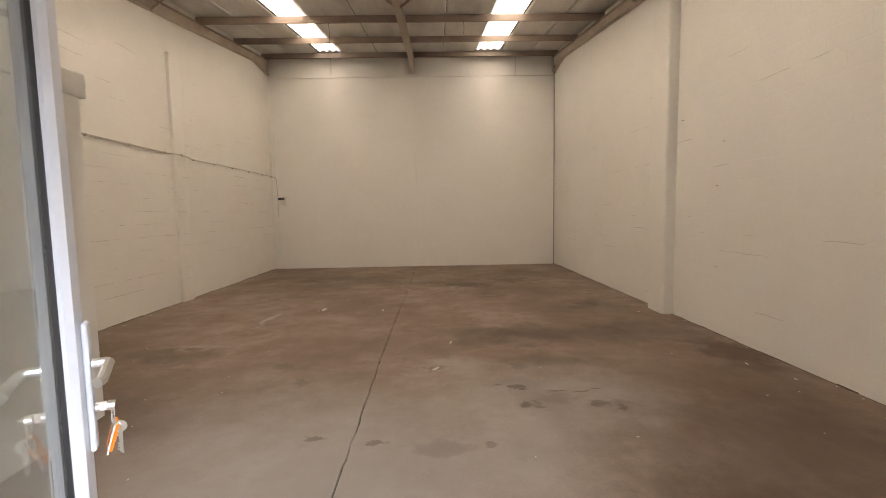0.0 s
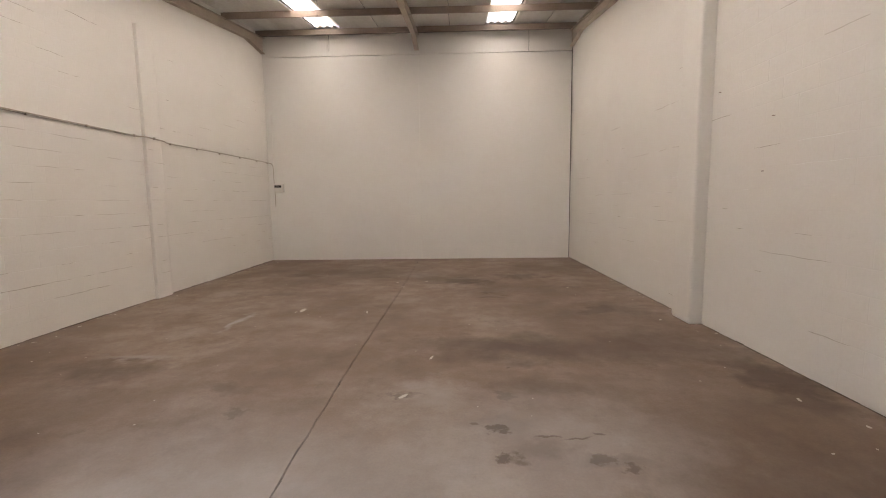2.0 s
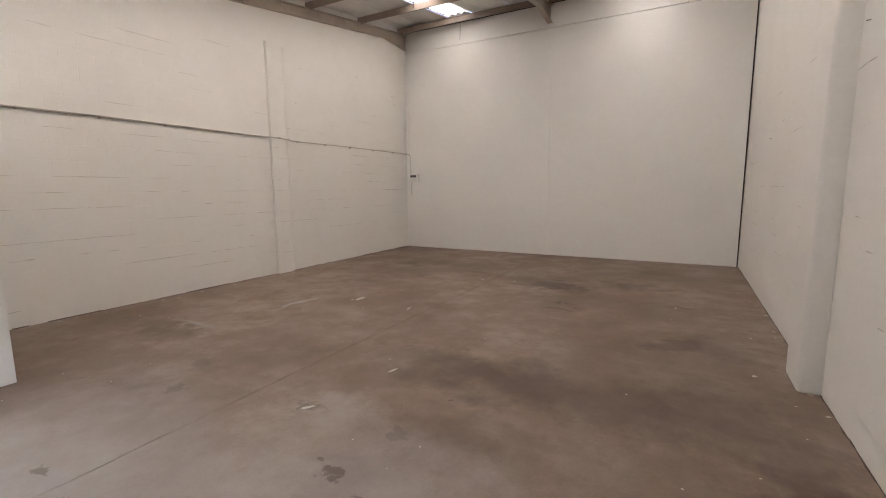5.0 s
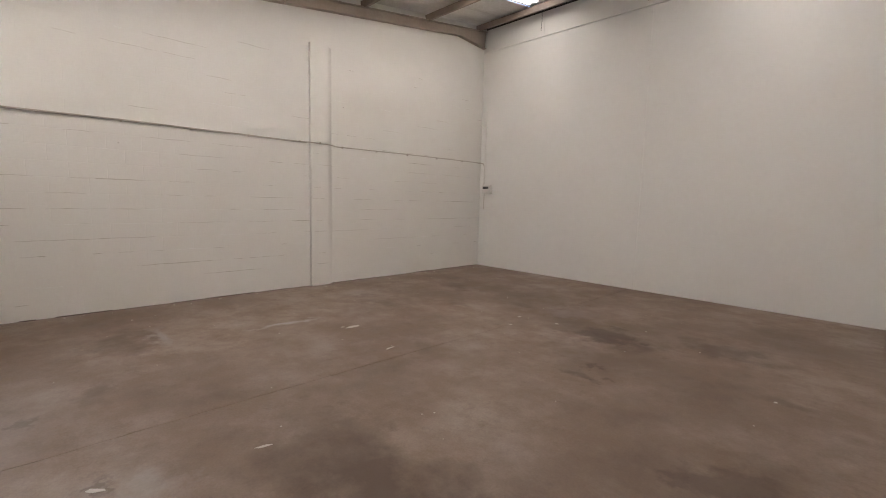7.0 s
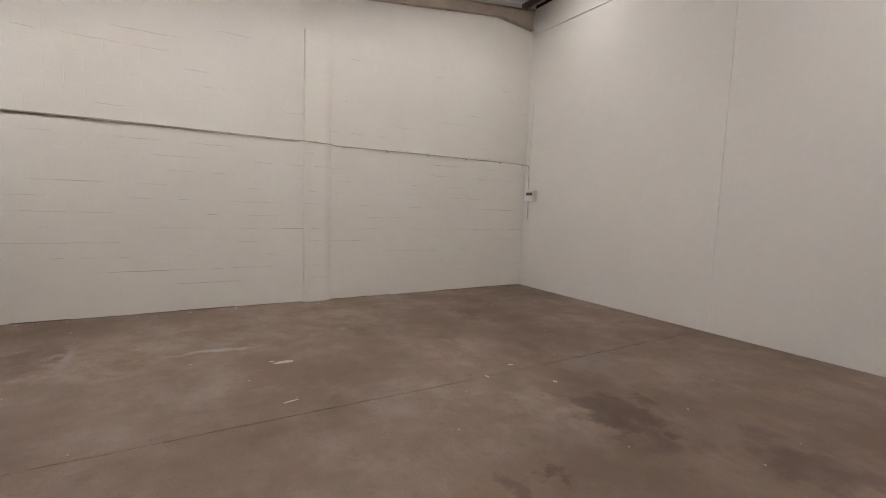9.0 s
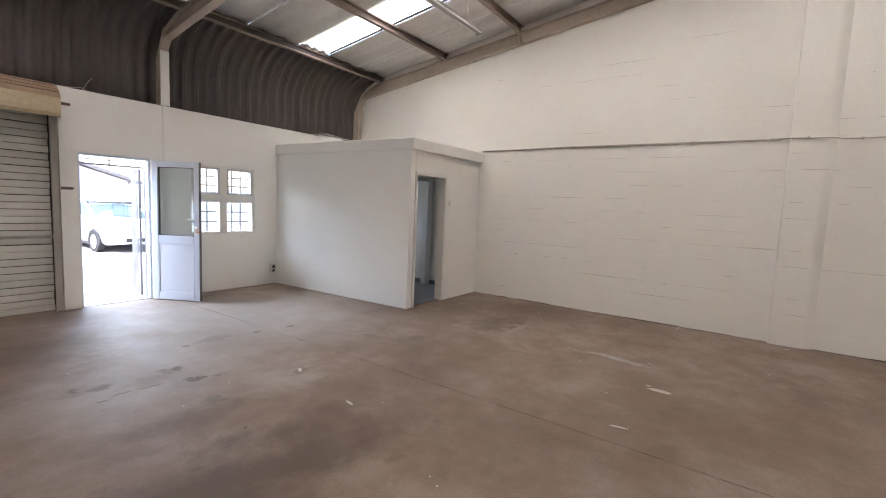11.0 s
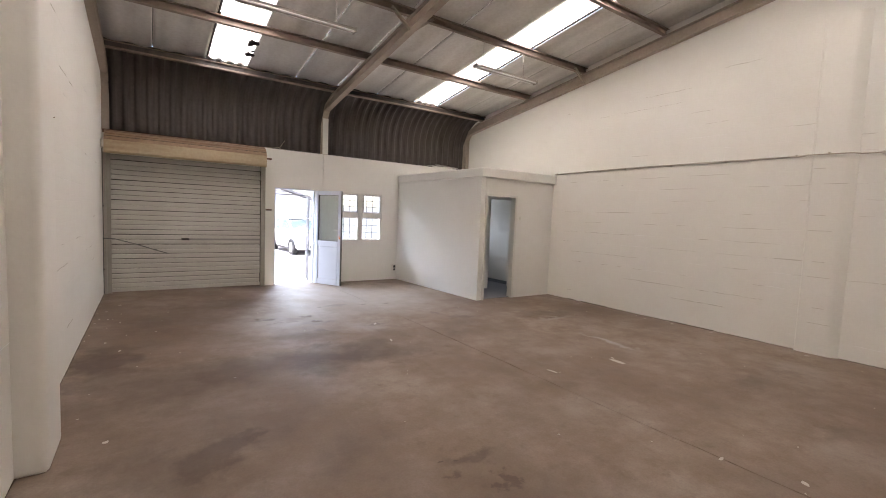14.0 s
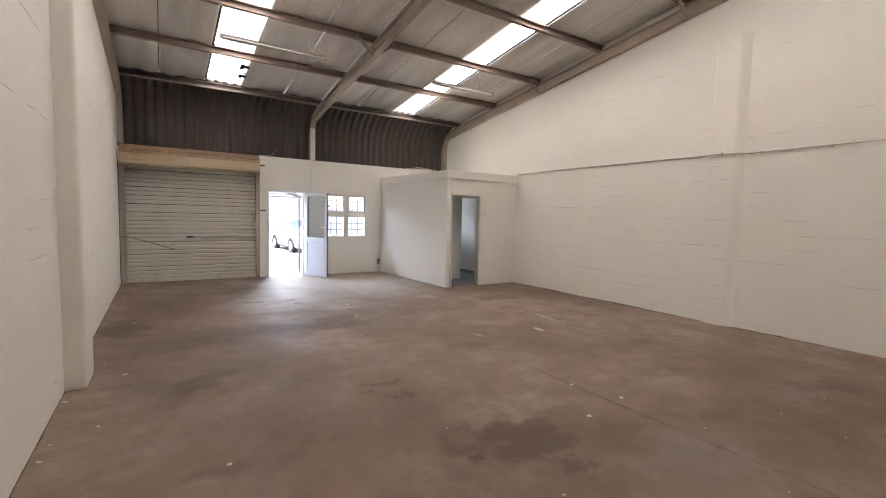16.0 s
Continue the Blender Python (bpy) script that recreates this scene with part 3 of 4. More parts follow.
box(bm, -4.45, XL, 2.16, 2.27, 0, 2.38)
part("partition", bm, WHITE_SMOOTH, office)
boxes("office_floor", TILE, office, (XL, -2.66, YF, OY - 0.06, 0.002, 0.012), label="dark grey floor inside the office box")
boxes("door_frame", WHITE_PLASTIC, office, (-2.752, -2.80, OY - 0.125, OY + 0.012, 0, 2.07), (-3.52, -3.568, OY - 0.125, OY + 0.012, 0, 2.07),
      (-2.80, -3.52, OY - 0.125, OY + 0.012, 2.022, 2.07), label="white painted timber door lining")
boxes("skirting", TILE, office, (XL + 0.001, XL + 0.013, YF + 0.01, OY - 0.11, 0.012, 0.09), (XL + 0.013, -2.64, YF + 0.001, YF + 0.013, 0.012, 0.09))

# ---- outside ground ----
bm = bmesh.new()
box(bm, -600, 600, -900, YO - 0.02, -0.5, -0.03)
ground = tagged(part("ground", bm, PAVING), "pale sunlit concrete yard in front of the building", "ground", kind="structure")
bm = bmesh.new()
box(bm, -600, 600, YO - 0.02, 900, -0.6, -0.14)
tagged(part("ground_behind", bm, PAVING), "pale ground under and behind the building", "ground", kind="structure")


# ---- entrance door, its lining and the security gate ----
door = thing("door_1", pose(-0.440, 0.258, 0.012, 0, 0, 119.5), "cool white half-glazed aluminium door standing open, keys in the lock", "door", kind="structure")
DM = door.matrix_basis.copy()
W, T, H = 0.725, 0.034, 2.035
FACE = -0.018


def leaf_part(name, material, *extents, bevel=0.003, label="", parent=None):
    bm = bmesh.new()
    for e in extents:
        box(bm, *e)
    if bevel:
        soften(bm, bevel, 1)
    bm.transform(DM)
    return part(name, bm, material, parent or door, label)


leaf_part("hinge_stile", DOOR_WHITE, (0, 0.085, FACE, T, 0, H))
bm = bmesh.new()
prism(bm, [(x, y, 0) for x, y in ((W - 0.085, T), (W - 0.085, FACE + 0.012), (W - 0.074, FACE), (W - 0.003, FACE), (W, FACE + 0.003), (W, T))], (0, 0, H))
bm.transform(DM)
part("lock_stile", bm, DOOR_WHITE, door)
leaf_part("lock_edge", BAR, (W + 0.0005, W + 0.006, FACE + 0.004, T - 0.004, 0.004, H - 0.004), bevel=0, label="thin dark strip on the lock edge")
leaf_part("top_rail", DOOR_WHITE, (0.0855, W - 0.0855, FACE + 0.001, T - 0.001, H - 0.085, H - 0.001))
leaf_part("middle_rail", DOOR_WHITE, (0.0855, W - 0.0855, FACE + 0.001, T - 0.001, 0.84, 0.955))
leaf_part("bottom_rail", DOOR_WHITE, (0.0855, W - 0.0855, FACE + 0.001, T - 0.001, 0.001, 0.115))
leaf_part("panel", DOOR_WHITE, (0.098, W - 0.098, -0.006, T - 0.014, 0.126, 0.829), bevel=0.004)
leaf_part("lower_bead", DOOR_WHITE, (0.086, 0.097, -0.014, T - 0.006, 0.116, 0.839), (W - 0.097, W - 0.086, -0.014, T - 0.006, 0.116, 0.839),
          (0.098, W - 0.098, -0.014, T - 0.006, 0.116, 0.125), (0.098, W - 0.098, -0.014, T - 0.006, 0.830, 0.839), bevel=0)
leaf_part("gasket", RUBBER, (0.086, 0.093, 0.001, T - 0.005, 0.956, H - 0.086), (W - 0.094, W - 0.086, 0.001, T - 0.005, 0.956, H - 0.086),
          (0.094, W - 0.095, 0.000, T - 0.008, 0.956, 0.964), (0.094, W - 0.095, 0.000, T - 0.008, H - 0.094, H - 0.086), bevel=0, label="black rubber glazing gasket")
pane = leaf_part("pane", HAZY_GLASS, (0.094, W - 0.095, 0.007, 0.012, 0.965, H - 0.095), bevel=0, label="clear reflecting glass")
pane.visible_shadow = False
for side, y in ((-1, FACE - 0.001), (1, T + 0.001)):
    plate = leaf_part("handle_plate", DOOR_WHITE, (W - 0.037, W - 0.005, y, y + side * 0.010, 1.03, 1.29), label="long white handle plate")
    bm = bmesh.new()
    rod(bm, [(W - 0.021, y + side * 0.011, 1.205), (W - 0.021, y + side * 0.034, 1.205), (W - 0.029, y + side * 0.040, 1.205), (W - 0.137, y + side * 0.042, 1.203), (W - 0.149, y + side * 0.036, 1.202)], 0.0095, 10)
    bm.transform(DM)
    part("lever", bm, CHROME, plate, "brushed metal lever handle", smooth=True)
    bm = bmesh.new()
    rod(bm, [(W - 0.021, y + side * 0.011, 1.115), (W - 0.021, y + side * 0.018, 1.115)], 0.009, 12)
    bm.transform(DM)
    part("lock_cylinder", bm, CHROME, plate)
for z in (0.25, 1.0, 1.8):
    bm = bmesh.new()
    rod(bm, [(-0.009, 0.012, z - 0.05), (-0.009, 0.012, z + 0.05)], 0.008, 10)
    bm.transform(DM)
    part("hinge", bm, CHROME, door)

KM = DM @ pose(0, FACE - 0.004, 0)
keys = thing("key_bunch", KM @ pose(W - 0.021, -0.03, 1.115), "bunch of steel keys with an orange tag hanging from the lock", "keys")
bm = bmesh.new()
box(bm, W - 0.023, W - 0.019, -0.027, -0.0135, 1.106, 1.124)
rod(bm, [(W - 0.021, -0.027, 1.115), (W - 0.021, -0.039, 1.113)], 0.010, 10)
bm.transform(KM)
part("lock_key", bm, CHROME, keys)
ring = [(W - 0.021 + 0.016 * math.cos(a), -0.035, 1.093 + 0.016 * math.sin(a)) for a in (2 * math.pi * k / 16 for k in range(17))]
bm = bmesh.new()
rod(bm, ring, 0.0016, 6)
bm.transform(KM)
part("ring", bm, CHROME, keys)
for k, (lean, twist, ln) in enumerate(((14, 10, 0.055), (-6, 40, 0.06), (22, -25, 0.05), (4, 75, 0.052))):
    m = KM @ pose(W - 0.021, -0.037 - 0.003 * k, 1.078, lean, 0, twist)
    bm = bmesh.new()
    rod(bm, [(0, -0.0012, -0.012), (0, 0.0012, -0.012)], 0.012, 12)
    box(bm, -0.003, 0.003, -0.0011, 0.0011, -0.012 - ln, -0.020)
    for j in range(3):
        box(bm, 0.003, 0.006, -0.0010, 0.0010, -0.012 - ln + 0.006 * j + 0.003, -0.012 - ln + 0.006 * j + 0.006)
    bm.transform(m)
    part("key", bm, CHROME, keys)
m = KM @ pose(W - 0.013, -0.040, 1.076, 12, -20, 15)
bm = bmesh.new()
box(bm, -0.014, 0.014, -0.004, 0.004, -0.068, 0.0)
soften(bm, 0.0035, 2)
bm.transform(m)
tag = part("tag", bm, ORANGE, keys, "orange plastic key tag")
bm = bmesh.new()
box(bm, -0.009, 0.009, -0.0052, -0.0042, -0.046, -0.012)
bm.transform(m)
part("paper_label", bm, PAPER, tag)

lining = thing("door_lining", Matrix.Translation((0, YF, 0)), "narrow white aluminium lining round the entrance", "door frame", kind="structure")
boxes("jamb", DOOR_WHITE, lining, (DOOR_X0 + 0.001, DOOR_X0 + 0.03, 0.12, 0.18, 0.0, DOOR_TOP - 0.031), bevel=0.003)
boxes("jamb", DOOR_WHITE, lining, (DOOR_X1 - 0.03, DOOR_X1 - 0.001, 0.12, 0.18, 0.0, DOOR_TOP - 0.031), bevel=0.003)
boxes("head", DOOR_WHITE, lining, (DOOR_X0 + 0.001, DOOR_X1 - 0.001, 0.12, 0.18, DOOR_TOP - 0.03, DOOR_TOP - 0.001), bevel=0.003)
boxes("threshold", GALV, lining, (DOOR_X0 + 0.001, DOOR_X1 - 0.001, 0.05, 0.18, 0.001, 0.008))

gate = thing("security_gate", Matrix.Translation((-0.40, -0.04, 0)), "grey steel security gate folded open outside the doorway", "gate")
boxes("top_grille", GATE_GREY, gate, (DOOR_X0 + 0.004, DOOR_X1 - 0.004, -0.035, -0.010, 1.93, 1.952), (DOOR_X0 + 0.004, DOOR_X1 - 0.004, -0.030, -0.016, 2.00, 2.012),
      (DOOR_X0 + 0.004, DOOR_X1 - 0.004, -0.035, -0.010, 2.052, 2.07), (-0.01, 0.004, -0.030, -0.016, 1.953, 1.999), (-0.01, 0.004, -0.030, -0.016, 2.013, 2.051), label="fixed grille over the gate")
boxes("gate_post", GATE_GREY, gate, (DOOR_X0 - 0.03, DOOR_X0 + 0.002, -0.04, -0.008, -0.03, 1.929))
boxes("gate_post", GATE_GREY, gate, (DOOR_X1 - 0.002, DOOR_X1 + 0.03, -0.04, -0.008, -0.03, 1.929))
GM = pose(-0.385, -0.045, 0.0, 0, 0, -103)
for name, exts in (("gate_stile", ((0, 0.03, -0.015, 0.015, 0.02, 1.92),)), ("gate_stile", ((0.74, 0.77, -0.015, 0.015, 0.02, 1.92),)),
                   *(("cross_bar", ((0.031, 0.739, -0.008, 0.008, z, z + 0.022),)) for z in (0.03, 0.42, 0.80, 0.98, 1.36, 1.89)),
                   *(("gate_bar", ((x, x + 0.012, 0.009, 0.021, 0.03, 1.91),)) for x in (0.15, 0.27, 0.39, 0.51, 0.63))):
    boxes(name, GATE_GREY, gate, *exts, m=GM)

# ---- window with burglar bars ----
window = thing("window_1", Matrix.Translation((-1.52, YF, 0.93)), "white steel window of four panes with burglar bars", "window", kind="structure")
wx0, wx1, wz0, wz1 = WIN
mx0, mx1, tz0, tz1 = -1.57, -1.45, 1.475, 1.605
boxes("window_frame", WHITE_PLASTIC, window, (wx0 + 0.001, wx0 + 0.035, 0.13, 0.215, wz0 + 0.001, wz1 - 0.001), (wx1 - 0.035, wx1 - 0.001, 0.13, 0.215, wz0 + 0.001, wz1 - 0.001),
      (wx0 + 0.036, wx1 - 0.036, 0.13, 0.215, wz0 + 0.001, wz0 + 0.03), (wx0 + 0.036, wx1 - 0.036, 0.13, 0.215, wz1 - 0.03, wz1 - 0.001))
boxes("mullion", WHITE_PLASTIC, window, (mx0, mx1, 0.12, 0.222, wz0 + 0.031, wz1 - 0.031), bevel=0.004)
boxes("transom", WHITE_PLASTIC, window, (wx0 + 0.036, mx0 - 0.001, 0.122, 0.219, tz0, tz1), bevel=0.004)
boxes("transom", WHITE_PLASTIC, window, (mx1 + 0.001, wx1 - 0.036, 0.122, 0.219, tz0, tz1), bevel=0.004)
for a, b in ((wx0 + 0.037, mx0 - 0.002), (mx1 + 0.002, wx1 - 0.037)):
    for lo, hi, opening in ((wz0 + 0.032, tz0 - 0.002, False), (tz1 + 0.002, wz1 - 0.032, True)):
        if opening:
            t = 0.028
            sash = boxes("sash", FRAME_GREY, window, (a, a + t, 0.15, 0.225, lo, hi), (b - t, b, 0.15, 0.225, lo, hi), (a + t, b - t, 0.15, 0.225, lo, lo + t), (a + t, b - t, 0.15, 0.225, hi - t, hi), label="grey top-hung opening sash")
            bm = bmesh.new()
            rod(bm, [((a + b) / 2 - 0.05, 0.235, lo + 0.015), ((a + b) / 2 + 0.05, 0.235, lo + 0.012)], 0.006, 8)
            part("stay", bm, CHROME, sash)
        boxes("pane", GLASS, window, (a + 0.004, b - 0.004, 0.165, 0.169, lo + 0.004, hi - 0.004)).visible_shadow = False
        n = 3
        for k in range(1, n):
            x, z = a + (b - a) * k / n, lo + (hi - lo) * k / n
            bm = bmesh.new()
            rod(bm, [(x, 0.095, lo - 0.03), (x, 0.095, hi + 0.03)], 0.0105, 6)
            part("burglar_bar", bm, BAR, window)
            bm = bmesh.new()
            rod(bm, [(a - 0.03, 0.107, z), (b + 0.03, 0.107, z)], 0.0105, 6)
            part("burglar_bar", bm, BAR, window)

office_window = thing("window_2", Matrix.Translation((-3.95, YF, 1.55)), "small white window inside the office box", "window", kind="structure")
boxes("window_frame", WHITE_PLASTIC, office_window, (-4.249, -4.22, 0.13, 0.2, 1.551, 2.049), (-3.68, -3.651, 0.13, 0.2, 1.551, 2.049), (-4.219, -3.681, 0.13, 0.2, 1.551, 1.58), (-4.219, -3.681, 0.13, 0.2, 2.02, 2.049))
boxes("pane", GLASS, office_window, (-4.219, -3.681, 0.16, 0.164, 1.581, 2.019)).visible_shadow = False

office_sky = new("office_daylight", bpy.data.lights.new("office_daylight", "AREA"))
office_sky.data.shape, office_sky.data.size, office_sky.data.size_y, office_sky.data.energy, office_sky.data.color = "RECTANGLE", 0.56, 0.46, 3.2, (0.74, 0.87, 1.0)
office_sky.matrix_world = look((-3.95, -0.03, 1.8), (-3.95, 3.0, 1.5))

# ---- roller door ----
HOOD_TOP = surface("streaked_hood_top", (0.34, 0.235, 0.15), (0.13, 0.065, 0.045), 0.65, big=4.0, fine=20, amount=0.95, squash=(0.25, 3.0, 3.0))
roller = thing("roller_door", Matrix.Translation((1.93, 0.2, 0)), "closed grey-white slatted steel roller door with a cream hood", "roller door")
PITCH, SLATS = 0.0885, 28
slat_bm = bmesh.new()
prof = [(0.015, 0.0), (0.020, 0.003), (0.0225, 0.014), (0.0235, 0.034), (0.0235, 0.060), (0.0225, 0.072), (0.017, 0.079), (0.011, 0.0812), (0.008, 0.0812), (0.008, 0.0)]
prism(slat_bm, [(0, 0.10 + y, z) for y, z in prof], (ROLLER_X1 - ROLLER_X0 - 0.05, 0, 0))
slat = part("slat", slat_bm, ROLLER, roller)
slat.matrix_parent_inverse = roller.matrix_basis.inverted()
rnd = random.Random(11)
for k in range(SLATS):
    s = slat if k == 0 else slat.copy()
    if k:
        scene.collection.objects.link(s)
    s.matrix_basis = pose(ROLLER_X0 + 0.025 + rnd.uniform(-0.004, 0.004), rnd.uniform(-0.0015, 0.0015), 0.075 + k * PITCH + rnd.uniform(-0.0015, 0.0015), rnd.uniform(-1.2, 1.2), rnd.uniform(-0.07, 0.07), 0)
# dark sheet added to shade the slat gaps and stop light leaks
boxes("slat_gap_shade", SHADOW_GAP, roller, (ROLLER_X0 + 0.002, ROLLER_X1 - 0.002, 0.100, 0.104, 0.0, 2.57))
boxes("bottom_bar", ROLLER, roller, (ROLLER_X0 + 0.02, ROLLER_X1 - 0.02, 0.095, 0.135, 0.004, 0.072), bevel=0.004)
for a, b in ((ROLLER_X0 - 0.045, ROLLER_X0 + 0.035), (ROLLER_X1 - 0.035, ROLLER_X1 + 0.035)):
    boxes("guide_channel", DUSTY_STEEL, roller, (a, b, YF + 0.002, YF + 0.008, 0, 2.50), (a, a + 0.006, YF + 0.008, YF + 0.05, 0, 2.50), (b - 0.006, b, YF + 0.008, YF + 0.05, 0, 2.50), bevel=0.0015)
boxes("side_post", DUSTY_STEEL, roller, (ROLLER_X1 + 0.037, XR - 0.004, YF + 0.003, YF + 0.05, 0, 2.60), bevel=0.003)
# hood over the barrel
hood_out = [(0.236, 2.855), (0.36, 2.845), (0.48, 2.80), (0.565, 2.72), (0.60, 2.655), (0.60, 2.47), (0.58, 2.44)]
def hood_piece(name, line, material, label):
    inner = [(y - 0.010, z - 0.006) for y, z in line][::-1]
    bm = bmesh.new()
    prism(bm, [(ROLLER_X0, y, z) for y, z in line + inner], (3.235 - ROLLER_X0, 0, 0))
    return part(name, bm, material, roller, label)


hood_piece("hood_top", hood_out[:5], HOOD_TOP, "rust-streaked brown top of the hood")
hood = hood_piece("hood", hood_out[4:], CREAM, "cream sheet metal hood front")
for x in (ROLLER_X0 + 0.003, 3.229):
    bm = bmesh.new()
    prism(bm, [(x, y, z) for y, z in [(0.236, 2.47)] + [(0.236, 2.84)] + [(y - 0.012, z - 0.010) for y, z in hood_out[1:]]], (0.004, 0, 0))
    part("end_plate", bm, CREAM, hood)
for (y, z) in ((0.52, 2.765), (0.44, 2.818), (0.568, 2.722)):
    bm = bmesh.new()
    rod(bm, [(ROLLER_X0 + 0.01, y, z), (3.22, y, z)], 0.0035, 6)
    part("fold", bm, RUST if y < 0.56 else SHADOW_GAP, hood)
bm = bmesh.new()
rod(bm, [(0.53, 0.43, 2.62), (3.26, 0.43, 2.62)], 0.017, 12)
part("axle", bm, RUST, roller, "rusty barrel axle")
bm = bmesh.new()
rod(bm, [(ROLLER_X0 + 0.02, 0.43, 2.62), (3.22, 0.43, 2.62)], 0.12, 20)
part("barrel", bm, ROLLER, roller)
boxes("head_angle", RUST, roller, (ROLLER_X0 - 0.02, XR - 0.01, 0.20, 0.26, WALL_TOP + 0.002, WALL_TOP + 0.008), (ROLLER_X0 - 0.02, XR - 0.01, 0.254, 0.26, WALL_TOP - 0.05, WALL_TOP + 0.002), label="rusty steel angle along the top")
boxes("latch_bar", GALV, roller, (ROLLER_X0 + 0.0, 1.98, 0.137, 0.155, 0.945, 0.982), bevel=0.003, label="grey steel latch bar")
boxes("latch_handle", BLACK, roller, (1.97, 2.10, 0.137, 0.16, 0.945, 0.985), bevel=0.004, label="black latch handle")
bm = bmesh.new()
rod(bm, [(3.27, 0.285, 0.985), (3.12, 0.285, 0.975), (2.80, 0.18, 0.87), (2.52, 0.165, 0.765), (2.30, 0.16, 0.69)], 0.0095, 6)
part("loose_rod", bm, BAR, roller, "loose bent latch rod hanging down")
boxes("lock_hasp", GALV, roller, (2.49, 2.55, 0.150, 0.166, 0.755, 0.785))

# ---- small fittings on the front wall ----
bolt = thing("bolt_bracket", Matrix.Translation((0.53, YF, 1.59)), "small dark steel bolt bracket on the wall", "bracket")
boxes("bracket_plate", GALV, bolt, (0.48, 0.60, YF + 0.001, YF + 0.008, 1.57, 1.61))
bm = bmesh.new()
rod(bm, [(0.47, YF + 0.018, 1.592), (0.60, YF + 0.018, 1.592)], 0.009, 8)
part("bolt", bm, RUST, bolt)

socket = thing("wall_socket", Matrix.Translation((-2.42, YF, 0.29)), "grey wall socket with black plugs low on the wall", "socket")
boxes("socket_box", WHITE_PLASTIC, socket, (-2.47, -2.37, YF + 0.001, YF + 0.045, 0.21, 0.37), bevel=0.005)
boxes("outlet", BLACK, socket, (-2.445, -2.395, YF + 0.046, YF + 0.060, 0.29, 0.35), bevel=0.004)
boxes("outlet", BLACK, socket, (-2.445, -2.395, YF + 0.046, YF + 0.056, 0.225, 0.27), bevel=0.004)

sensor = thing("alarm_sensor", Matrix.Translation((XR, 0.55, 2.6)), "small white alarm sensor high on the side wall", "sensor")
boxes("sensor_body", WHITE_PLASTIC, sensor, (XR - 0.055, XR - 0.001, 0.50, 0.56, 2.53, 2.66), bevel=0.008)
boxes("sensor_bracket", BLACK, sensor, (XR - 0.03, XR - 0.002, 0.44, 0.50, 2.56, 2.60), bevel=0.004)

post_cable = thing("surface_cable", Matrix.Translation((XR, 0.36, 0.3)), "thin black cable with clips beside the roller door", "cable")
bm = bmesh.new()
rod(bm, [(XR - 0.010, 0.36 + 0.012 * math.sin(z * 4), z) for z in (0.02, 0.4, 0.8, 1.2, 1.6, 2.0, 2.4, 2.53)], 0.006, 6)
part("cable_run", bm, BLACK, post_cable)
for z in (0.45, 0.98, 1.55):
    boxes("cable_clip", BLACK, post_cable, (XR - 0.022, XR - 0.001, 0.335, 0.385, z - 0.012, z + 0.012), bevel=0.003)

wire = thing("loose_wire", Matrix.Translation((0.25, 0.10, WALL_TOP)), "loose pale wire end curling on the wall head", "wire")
bm = bmesh.new()
rod(bm, [(0.62, 0.14, 2.875), (0.45, 0.12, 2.885), (0.33, 0.13, 2.91), (0.28, 0.12, 2.88), (0.10, 0.13, 2.868), (-0.2, 0.12, 2.868), (-0.45, 0.13, 2.868)], 0.006, 6)
part("strand", bm, CONDUIT, wire)
bm = bmesh.new()
rod(bm, [(0.31, 0.12, 2.885), (0.27, 0.13, 2.97), (0.21, 0.14, 3.06)], 0.005, 6)
part("strand", bm, CONDUIT, wire)

scrap = thing("cable_scrap", Matrix.Translation((-1.05, 0.4, 0)), "short dark cable scrap on the floor by the wall", "cable")
bm = bmesh.new()
rod(bm, [(-0.98, 0.30, 0.008), (-1.02, 0.38, 0.012), (-1.10, 0.42, 0.008), (-1.06, 0.52, 0.008), (-1.14, 0.58, 0.008)], 0.007, 6)
part("scrap", bm, JOINT, scrap)

flash = thing("metal_flashing", Matrix.Translation((-3.7, 0.15, WALL_TOP)), "crumpled pale metal flashing lying on the wall head", "flashing")
bm = bmesh.new()
pts = [(-3.25, 2.865), (-3.45, 2.90), (-3.62, 2.935), (-3.85, 2.925), (-4.05, 2.905), (-4.25, 2.90)]
prism(bm, [(x, 0.13, z) for x, z in pts] + [(x, 0.13, z - 0.008) for x, z in pts[::-1]], (0, 0.12, 0))
box(bm, -3.5, -4.1, 0.14, 0.22, WALL_TOP + 0.001, WALL_TOP + 0.035)
part("flashing_sheet", bm, WHITE_PLASTIC, flash)

switch = thing("light_switch", Matrix.Translation((-3.66, OY, 1.62)), "tiny white switch beside the office door", "switch")
boxes("switch_body", WHITE_PLASTIC, switch, (-3.645, -3.685, OY + 0.001, OY + 0.018, 1.585, 1.655), bevel=0.004)

# ---- conduit along the block wall, and the distribution box ----
conduit = thing("conduit", Matrix.Translation((XL, 3.4, 2.57)), "dusty grey steel conduit with cable clipped along the wall", "conduit")
xw = XL + 0.022
run = [(xw, 3.36, 2.585), (xw, 5.0, 2.60), (xw, 6.6, 2.592), (xw, 7.62, 2.585), (XL + 0.06, 7.68, 2.585), (XL + 0.085, 7.73, 2.585), (XL + 0.085, 8.17, 2.572), (XL + 0.06, 8.23, 2.56), (xw, 8.36, 2.562),
       (xw, 9.8, 2.575), (xw, 11.2, 2.575), (xw, 12.36, 2.57)]
bm = bmesh.new()
rod(bm, run, 0.008, 8)
part("pipe", bm, CONDUIT, conduit, smooth=True)
bm = bmesh.new()
rod(bm, [(x - 0.004, y, z - 0.014 - 0.002 * math.sin(y * 3)) for x, y, z in run[:5]], 0.004, 6)
